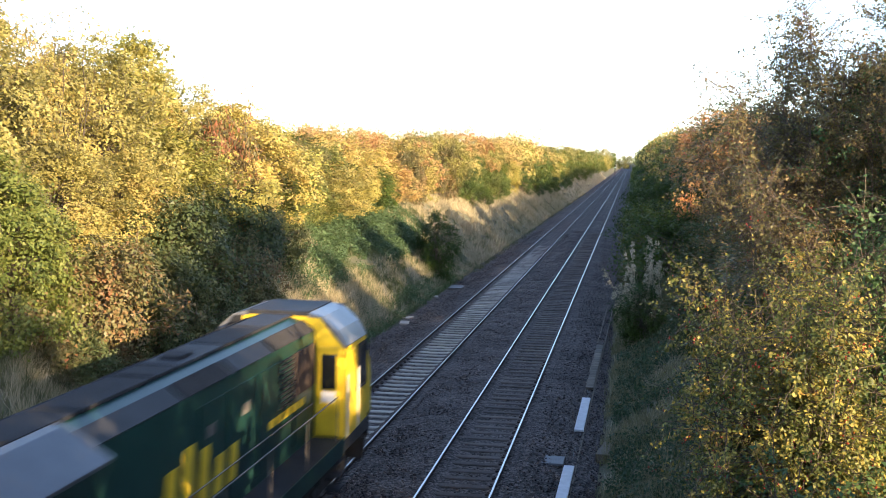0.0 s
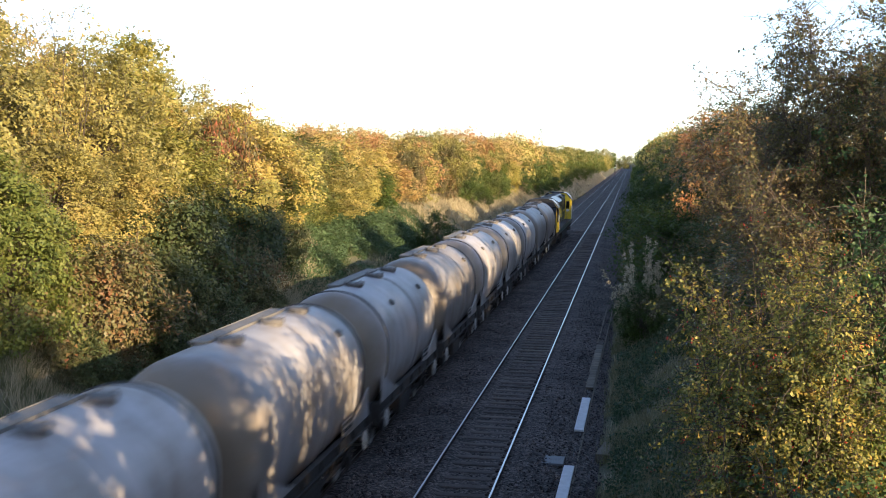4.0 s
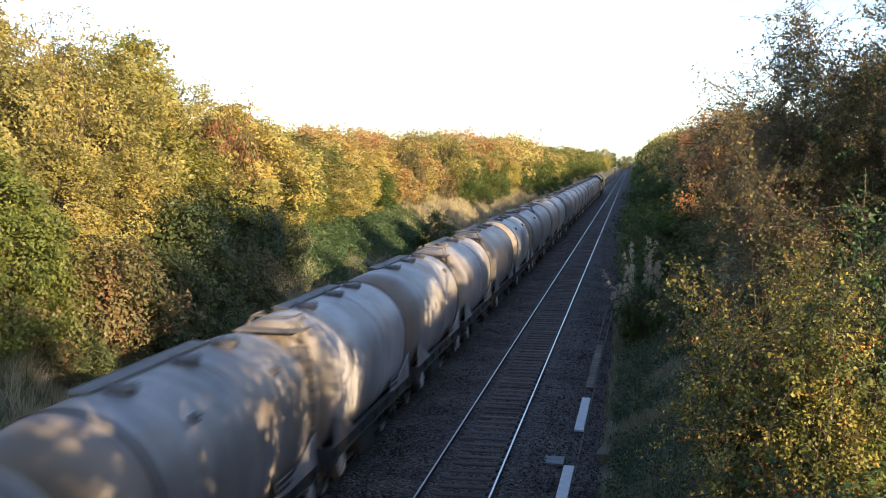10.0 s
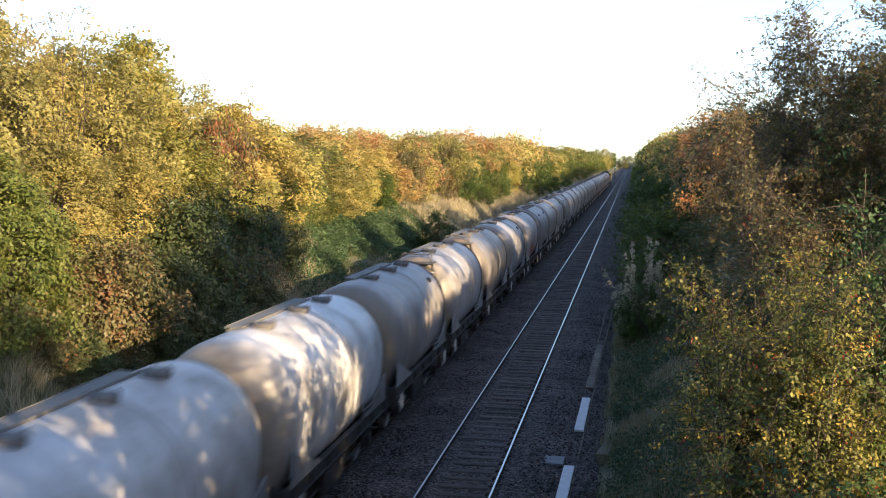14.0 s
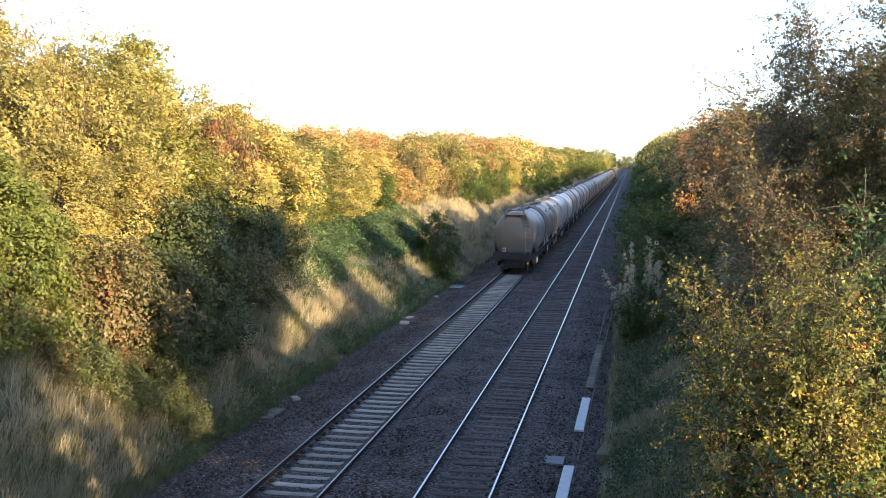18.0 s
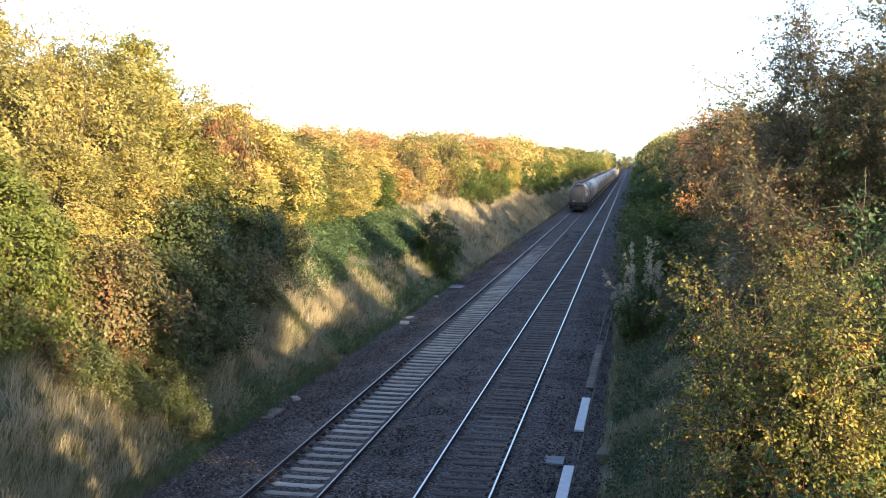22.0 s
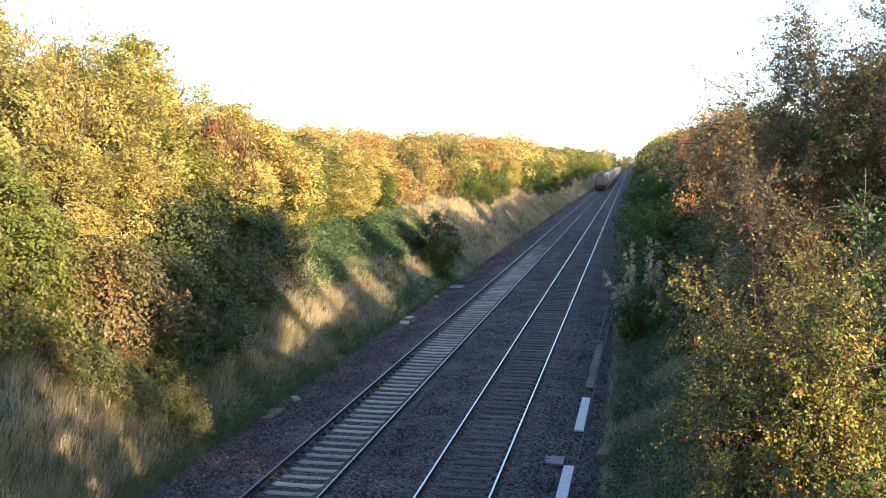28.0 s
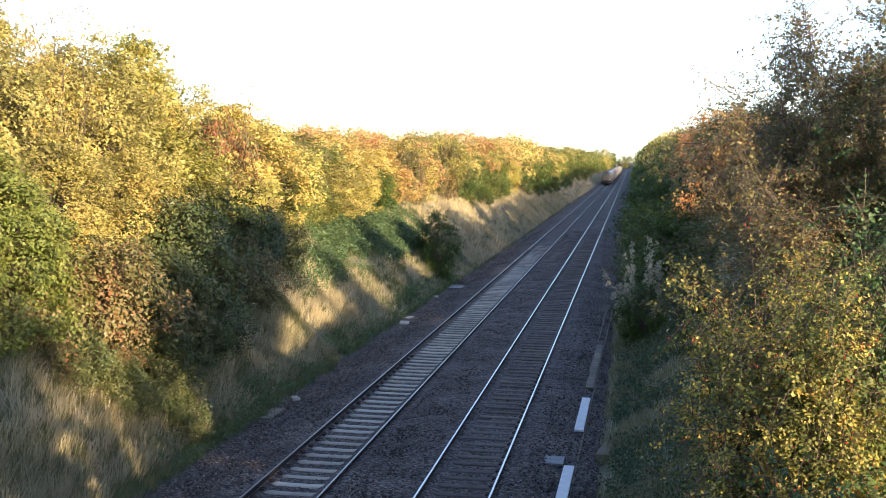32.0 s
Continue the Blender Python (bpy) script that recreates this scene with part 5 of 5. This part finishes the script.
def make_loco():
    """A six-axle hood diesel, 21.4 over buffers, its nose towards +y: two full-width cabs, a narrower hood between them with a walkway on each side."""
    L = holder("diesel_locomotive", "dark green hood diesel locomotive with yellow cab ends", "locomotive")
    G, Y = M["loco_green"], M["loco_yellow"]

    def span(a, b, e):
        return (min(a * e, b * e), max(a * e, b * e))

    hood = [(-0.76, 1.3), (0.76, 1.3), (0.76, 3.36), (0.52, 3.54), (0.25, 3.61), (-0.25, 3.61), (-0.52, 3.54), (-0.76, 3.36)]
    part("hood", prism(hood, -7.9, 7.9, bevel=0.02), G, L, "dark green engine hood")
    part("underframe", box(-1.3, 1.3, -10.05, 10.05, 0.95, 1.22, bevel=0.02), M["frame_black"], L)
    for s in (-1, 1):
        part("walkway", box(min(s * 0.7, s * 1.34), max(s * 0.7, s * 1.34), -7.9, 7.9, 1.2, 1.3, bevel=0.01), M["roof_grey"], L, "dark side walkway")
        part("walkway_edge", box(s * 1.35 - 0.012, s * 1.35 + 0.012, -7.9, 7.9, 0.98, 1.31), G, L)
        # radiator wing: a glossy sloping panel that overhangs the hood
        part("radiator_wing", prism([(s * 0.7, 3.26), (s * 1.08, 3.27), (s * 1.08, 3.32), (s * 0.5, 3.66), (s * 0.36, 3.68), (s * 0.36, 3.5)], -5.1, -0.8, bevel=0.015), M["roof_pale"], L, "grey overhanging radiator panel")
        part("radiator_side", prism([(s * 0.7, 2.5), (s * 0.80, 2.55), (s * 1.04, 3.25), (s * 0.7, 3.26)], -5.1, -0.8, bevel=0.01), G, L)
        for y0, y1, pale in ((-7.8, -6.5, 0), (-6.4, -5.2, 1), (-0.7, 1.7, 1), (1.8, 3.6, 0), (3.7, 5.4, 1), (5.5, 7.8, 0)):
            p = part("roof_panel", prism([(s * 0.765, 3.37), (s * 0.785, 3.39), (s * 0.545, 3.57), (s * 0.525, 3.55)], y0, y1, bevel=0.01), M["roof_grey" if pale else "roof_dark"], L)
            if not pale:
                for y in np.arange(y0 + 0.12, y1 - 0.1, 0.16):
                    part("slat", prism([(s * 0.78, 3.38), (s * 0.80, 3.40), (s * 0.56, 3.58), (s * 0.545, 3.56)], y, y + 0.05), M["frame_black"], p)
        for y0, y1 in ((-7.6, -6.5), (-6.4, -5.4), (-5.3, -4.4), (-4.2, -3.0), (2.3, 3.3), (3.4, 4.6), (4.7, 5.7), (6.6, 7.7)):
            part("body_door", box(s * 0.76 - 0.012, s * 0.76 + 0.02, y0, y1, 1.45, 3.15, bevel=0.008), G, L)
        lv = bmesh.new()
        for z in np.arange(2.3, 3.1, 0.08):
            box(s * 0.77 - 0.01, s * 0.77 + 0.03, 5.8, 6.5, z, z + 0.035, bm=lv)
        part("louvre", lv, M["roof_dark"], L, "dark louvre")
        part("intake_panel", box(s * 0.77 - 0.01, s * 0.77 + 0.025, 6.55, 7.8, 2.35, 3.15, bevel=0.01), M["rail_side"], L, "brown dusty intake panel")
        part("handrail", rod((s * 0.80, -7.6, 2.0), (s * 0.80, 7.6, 2.0), 0.014, sides=5), M["wheel_steel"], L)
        part("side_rail", rod((s * 1.30, -7.6, 2.15), (s * 1.30, 7.6, 2.15), 0.013, sides=5), M["wheel_steel"], L)
        for y in np.arange(-7.6, 7.7, 1.9):
            part("rail_post", rod((s * 1.30, y, 1.3), (s * 1.30, y, 2.15), 0.013, sides=5), M["wheel_steel"], L)
        for k in range(10):
            y, h = -1.7 + k * 0.56, 0.72 + 0.22 * math.sin(k * 1.3)
            own = bmesh.new()
            vs = [own.verts.new((s * 0.788, y + dy, 1.75 + dz)) for dy, dz in ((0, 0), (0.34, 0), (0.44, h), (0.14, h))]
            vs2 = [own.verts.new((s * 0.77, v.co.y, v.co.z)) for v in vs]
            own.faces.new(vs), own.faces.new(vs2[::-1])
            for i in range(4):
                own.faces.new((vs[i], vs2[i], vs2[(i + 1) % 4], vs[(i + 1) % 4]))
            bmesh.ops.recalc_face_normals(own, faces=own.faces[:])
            part("emblem_block", own, Y, L, "large yellow painted block")
        own = bmesh.new()
        vs = [own.verts.new((s * 0.789, y, z)) for y, z in ((-7.88, 1.32), (-7.25, 1.32), (-6.9, 2.0), (-5.65, 2.95), (-5.2, 3.34), (-7.88, 3.34))]
        ring = bmesh.ops.extrude_face_region(own, geom=[own.faces.new(vs)])
        bmesh.ops.translate(own, vec=(-s * 0.02, 0, 0), verts=[g for g in ring["geom"] if isinstance(g, bmesh.types.BMVert)])
        bmesh.ops.recalc_face_normals(own, faces=own.faces[:])
        part("yellow_flash", own, Y, L, "yellow painted corner sweeping down the hood")
        nb = bmesh.new()
        for k in range(5):
            box(s * 0.788 - 0.006, s * 0.788 + 0.006, 5.2 + k * 0.42, 5.45 + k * 0.42, 2.1, 2.24, bm=nb)
        part("number_bars", nb, Y, L)
        for y in (-5.0, 2.6, 4.0):
            part("notice_plate", box(s * 0.79 - 0.006, s * 0.79 + 0.006, y, y + 0.22, 2.65, 2.82), M["wheel_steel"], L)
    for y0, y1, m in ((-7.8, -6.0, "roof_dark"), (-5.9, -4.9, "roof_grey"), (-4.8, -2.9, "roof_dark"), (-2.8, -0.2, "roof_dark"), (-0.1, 1.8, "roof_dark"), (1.9, 2.6, "roof_dark"), (2.7, 4.4, "roof_grey"), (4.5, 6.2, "roof_dark"), (6.3, 7.8, "roof_grey")):
        part("roof_hatch", box(-0.3, 0.3, y0, y1, 3.6, 3.66, bevel=0.02), M[m], L)
    for y in (-3.9, -1.6):
        part("roof_fan", rod((0, y, 3.62), (0, y, 3.68), 0.3, 0.28, sides=24), M["roof_dark"], L)
    part("exhaust", box(-0.16, 0.16, 3.0, 3.5, 3.62, 3.72, bevel=0.03), M["roof_dark"], L)
    for e in (-1, 1):
        # cab shell: upright nose, a raked windscreen above the waist, chamfered roof
        own = bmesh.new()
        rows = []
        for x, sx in ((-1.34, -1), (1.34, 1)):
            side = [(x, 7.92, 1.22), (x * 0.94, 10.38, 1.22), (x * 0.92, 10.42, 2.25), (x * 0.93, 9.72, 3.12), (x, 9.6, 3.02), (x, 7.92, 3.02)]
            rows.append([own.verts.new((a, e * y, z)) for a, y, z in side])
        l, r = rows
        top = [own.verts.new((a, e * y, z)) for a, y, z in ((-0.85, 7.92, 3.62), (0.85, 7.92, 3.62), (0.82, 9.3, 3.62), (-0.82, 9.3, 3.62))]
        own.faces.new(l), own.faces.new(r[::-1])
        own.faces.new((l[0], l[1], r[1], r[0]))
        own.faces.new((l[1], l[2], r[2], r[1]))
        own.faces.new((l[2], l[3], r[3], r[2]))
        own.faces.new((l[3], top[3], top[2], r[3]))
        own.faces.new((l[3], l[4], top[3]))
        own.faces.new((r[3], top[2], r[4]))
        own.faces.new((l[4], l[5], top[0], top[3]))
        own.faces.new((r[4], top[2], top[1], r[5]))
        own.faces.new(top)
        own.faces.new((l[5], l[0], r[0], r[5], top[1], top[0]))
        bmesh.ops.triangulate(own, faces=own.faces[:])
        bmesh.ops.recalc_face_normals(own, faces=own.faces[:])
        cab = part("cab", own, Y, L, "yellow cab")
        if e < 0:  # the trailing end is dark between its yellow corners
            cab.data.materials.append(M["roof_dark"])
            for f in cab.data.polygons:
                if f.normal.y < -0.4 and abs(f.normal.x) < 0.4:
                    f.material_index = 1
        y0, y1 = span(7.9, 9.5, e)
        part("cab_roof", box(-0.62, 0.62, y0, y1, 3.62, 3.71, bevel=0.01), M["roof_grey" if e > 0 else "roof_dark"], L)
        for s in (-1, 1):
            part("roof_shoulder", prism([(s * 1.35, 3.03), (s * 1.38, 3.07), (s * 1.2, 3.36), (s * 0.9, 3.62), (s * 0.62, 3.69), (s * 0.62, 3.6), (s * 0.84, 3.6)], y0, y1), M["cab_pale"], L, "pale grey roof shoulder")
        y0, y1 = span(7.87, 7.93, e)
        part("cab_rear_panel", prism([(-1.33, 2.7), (-0.72, 2.7), (-0.72, 3.6), (-0.86, 3.6), (-1.33, 3.02)], y0, y1), M["roof_dark"], L)
        vis = bmesh.new()
        q = [vis.verts.new((x, e * y, z)) for x, y, z in ((-0.86, 9.5, 3.67), (0.86, 9.5, 3.67), (1.22, 9.78, 3.14), (-1.22, 9.78, 3.14))]
        q2 = [vis.verts.new((v.co.x, v.co.y - e * 0.03, v.co.z - 0.06)) for v in q]
        vis.faces.new(q), vis.faces.new(q2[::-1])
        for i in range(4):
            vis.faces.new((q[i], q2[i], q2[(i + 1) % 4], q[(i + 1) % 4]))
        bmesh.ops.recalc_face_normals(vis, faces=vis.faces[:])
        part("cab_brow", vis, M["cab_pale" if e > 0 else "roof_dark"], L, "pale grey cab brow" if e > 0 else "dark cab brow")
        for s in (-1, 1):
            own = bmesh.new()
            cs = [(s * 0.06, 10.36, 2.36), (s * 1.14, 10.36, 2.36), (s * 1.14, 9.82, 3.03), (s * 0.06, 9.82, 3.03)]
            q = [own.verts.new((x, e * (y + 0.05), z + 0.03)) for x, y, z in cs]
            q2 = [own.verts.new((x, e * (y - 0.06), z - 0.05)) for x, y, z in cs]
            own.faces.new(q), own.faces.new(q2[::-1])
            for i in range(4):
                own.faces.new((q[i], q2[i], q2[(i + 1) % 4], q[(i + 1) % 4]))
            bmesh.ops.recalc_face_normals(own, faces=own.faces[:])
            part("windscreen", own, M["dark_glass"], cab, "dark raked windscreen")
            part("wiper", rod((s * 0.6, e * 10.43, 2.4), (s * 0.5, e * 10.05, 2.9), 0.012, sides=5), M["frame_black"], cab)

            def plate(name, ya, yb, za, zb, out, mat, lab=""):
                a, c = span(ya, yb, e)
                return part(name, box(min(s * 1.31, s * out), max(s * 1.31, s * out), a, c, za, zb, bevel=0.012), mat, cab, lab)
            y0, y1 = span(7.86, 7.93, e)
            part("walkway_door", box(min(s * 0.82, s * 1.26), max(s * 0.82, s * 1.26), y0, y1, 1.32, 3.05, bevel=0.02), Y, cab)
            y0, y1 = span(7.84, 7.93, e)
            part("door_window", box(min(s * 0.88, s * 1.2), max(s * 0.88, s * 1.2), y0, y1, 2.22, 2.92, bevel=0.05), M["dark_glass"], cab)
            part("door_plate", box(min(s * 0.90, s * 1.18), max(s * 0.90, s * 1.18), y0, y1, 1.98, 2.2, bevel=0.01), M["pale_paint"], cab)
            plate("window_frame", 8.86, 9.66, 2.0, 2.94, 1.352, M["roof_dark"])
            plate("side_window", 8.94, 9.58, 2.08, 2.86, 1.36, M["dark_glass"], "dark cab side window")
            plate("cab_door", 8.05, 8.75, 1.3, 2.9, 1.36, Y)
            for y in (8.0, 8.82):
                part("handrail", rod((s * 1.39, e * y, 1.3), (s * 1.39, e * y, 2.5), 0.018, sides=6), M["pale_paint"], cab)
            part("headlight", rod((s * 0.85, e * 10.36, 1.75), (s * 0.85, e * 10.47, 1.75), 0.13, sides=16), M["pale_paint"], cab)
            part("tail_light", rod((s * 1.06, e * 10.34, 1.75), (s * 1.06, e * 10.42, 1.75), 0.06, sides=12), M["red_lamp"], cab)
            at(part("buffer", WM["buffer"], None, L), s * 0.86, e * 10.15, 1.05, 0 if e > 0 else 180)
            for k in range(4):
                a, c = span(7.5 - k * 0.02, 7.95, e)
                part("step", box(min(s * 1.08, s * 1.36), max(s * 1.08, s * 1.36), a, c, 0.35 + k * 0.26, 0.39 + k * 0.26), M["roof_grey"], L)
        y0, y1 = span(10.05, 10.2, e)
        part("buffer_beam", box(-1.28, 1.28, y0, y1, 0.78, 1.3, bevel=0.02), M["frame_black"], L)
        y0, y1 = span(9.95, 10.05, e)
        part("valance", prism([(-1.2, 0.3), (1.2, 0.3), (1.25, 0.78), (-1.25, 0.78)], y0, y1), M["frame_black"], L)
        y0, y1 = span(4.2, 8.9, e)
        bog = part("bogie_frame", box(-1.12, 1.12, y0, y1, 0.6, 0.82, bevel=0.03), M["frame_black"], L)
        for s in (-1, 1):
            part("bogie_side", box(s * 1.05 - 0.07, s * 1.05 + 0.07, y0, y1, 0.42, 0.85, bevel=0.04), M["frame_black"], bog)
            for k in range(3):
                y = e * (4.75 + k * 1.83)
                at(part("wheel", LW, None, L, "steel wheel"), s * 0.775, y, 0.53, 0 if s > 0 else 180)
                part("axle_box", box(s * 1.08 - 0.1, s * 1.08 + 0.1, y - 0.18, y + 0.18, 0.38, 0.68, bevel=0.03), M["frame_black"], bog)
                part("coil_spring", rod((s * 1.08, y + 0.32, 0.45), (s * 1.08, y + 0.32, 0.8), 0.09, sides=10), M["frame_black"], bog)
    part("fuel_tank", prism([(-1.2, 0.25), (1.2, 0.25), (1.28, 0.45), (1.28, 0.92), (-1.28, 0.92), (-1.28, 0.45)], -3.6, 3.4, bevel=0.03), M["frame_black"], L)
    # drawn at 21.4 long, lengthened to its true size; wheels keep their shape
    for ob in L.children_recursive:
        if ob.data is LW:
            ob.location.y *= LOCO_LEN / 21.4
        else:
            ob.data.transform(Matrix.Diagonal((1.02, LOCO_LEN / 21.4, 1.035, 1)))
    return L


WPITCH, LOCO_LEN = 9.36, 25.0
LW = wheel_mesh("loco_wheel", 0.53)
LOCO = make_loco()
PROTO = {k: make_wagon(k) for k in ("grey", "white", "graffiti", "rust", "strap", "ladder")}
ORDER = ["ladder", "grey", "strap", "strap", "strap", "grey", "strap", "grey", "ladder", "grey", "grey", "ladder", "grey", "grey", "grey", "ladder", "strap", "strap", "ladder", "ladder", "grey", "ladder", "strap", "grey", "grey", "strap", "ladder", "grey", "ladder", "ladder", "grey", "white", "white", "strap", "strap", "ladder"]
ORDER[11] = ORDER[12] = ORDER[16] = "graffiti"
ORDER[26] = "rust"
WAGONS, used = [], set()
for k in ORDER:
    if k in used:
        WAGONS.append(copy_thing(PROTO[k], pose(0, 0, 0)))
    else:
        used.add(k)
        WAGONS.append(PROTO[k])
# tail lamp on the last wagon
lamp = part("tail_lamp", box(-0.09, 0.09, -0.07, 0.07, 0, 0.26, bevel=0.02), M["pale_paint"], WAGONS[-1], "white tail lamp box")
at(lamp, -0.62, -4.17, 1.26)
part("red_lens", rod((0, -0.07, 0.14), (0, -0.1, 0.14), 0.06, sides=14), M["red_lamp"], lamp)

# ---- far things along the line ----
plant("hedge_tree", "tree", TREES["far_b"], "distant tree in bright yellow leaf beside the line", -12.6, 600, 40, 1.1, group="")
M["signal_green"], _n, _l, _p = nodes_of("signal_green")
_p.inputs["Emission Color"].default_value = (0.0, 1.0, 0.35, 1)
_p.inputs["Emission Strength"].default_value = 0.55


def signal():
    s = holder("railway_signal", "railway colour-light signal showing green beside the far track", "signal", pose(-9.4, 700, -0.4))
    part("post", rod((0, 0, 0), (0, 0, 3.9), 0.09, sides=10), M["roof_dark"], s)
    part("head", box(-0.35, 0.35, -0.1, 0.2, 2.2, 4.2, bevel=0.03), M["roof_dark"], s)
    part("lens", rod((0, -0.1, 3.1), (0, -0.16, 3.1), 0.3, sides=18), M["signal_green"], s, "lit green lens")
    part("ladder", box(-0.2, 0.2, 0.3, 0.34, 0, 2.4), M["roof_dark"], s)


signal()


def pylon(x, y, h):
    p = holder("transmission_tower", "distant steel lattice transmission tower", "pylon", pose(x, y, 5))
    for lev in range(6):
        z0, z1 = h * lev / 6, h * (lev + 1) / 6
        w0, w1 = 3.0 * (1 - 0.85 * lev / 6), 3.0 * (1 - 0.85 * (lev + 1) / 6)
        bm = bmesh.new()
        for sx, sy in ((-1, -1), (1, -1), (1, 1), (-1, 1)):
            rod((sx * w0, sy * w0, z0), (sx * w1, sy * w1, z1), 0.1, sides=4, bm=bm)
        for sx in (-1, 1):
            rod((-w0, sx * w0, z0), (w1, sx * w1, z1), 0.06, sides=4, bm=bm)
            rod((w0, sx * w0, z0), (-w1, sx * w1, z1), 0.06, sides=4, bm=bm)
        part("lattice", bm, M["roof_grey"], p)
    for z, w in ((h * 0.68, 6.0), (h * 0.82, 7.5), (h * 0.95, 5.0)):
        bm = rod((-w, 0, z), (w, 0, z), 0.1, sides=4)
        rod((-w, 0, z), (0, 0, z + 1.6), 0.07, sides=4, bm=bm)
        rod((w, 0, z), (0, 0, z + 1.6), 0.07, sides=4, bm=bm)
        part("cross_arm", bm, M["roof_grey"], p)


pylon(-75, 1000, 27)


def motions():
    """The train runs away along the nearer-bank track, easing off slightly as it goes."""
    front = [(t, 26.3 + 22.65 * t) for t in (0.0, 4.0, 8.0, 12.0, 15.0, 17.0, 19.0)] + [(21.0, 501.0), (23.0, 544.2), (25.0, 583.5), (28.0, 638.0), (32.0, 699.0)]
    walk(LOCO, [(t, pose(XL, s - LOCO_LEN / 2, 0)) for t, s in front])
    for k, w in enumerate(WAGONS):
        back = LOCO_LEN + WPITCH * (k + 0.5)
        walk(w, [(t, pose(XL, s - back, 0)) for t, s in front])

    # the bushes stir in a light wind
    for thing, deg, beat in ((GOLDEN, 0.22, 2.3), (TWIGGY, 0.5, 2.9), (LEANING, 0.45, 2.5), (CREST, 0.3, 3.1), (WEEDS, 0.4, 2.1)):
        home = thing.matrix_basis.copy()
        walk(thing, [(k * 0.8, home @ pose(0, 0, 0, deg * math.sin(k * 0.8 * 6.28 / beat), deg * math.sin(k * 0.8 * 6.28 / (beat * 1.37) + beat))) for k in range(41)])


motions()
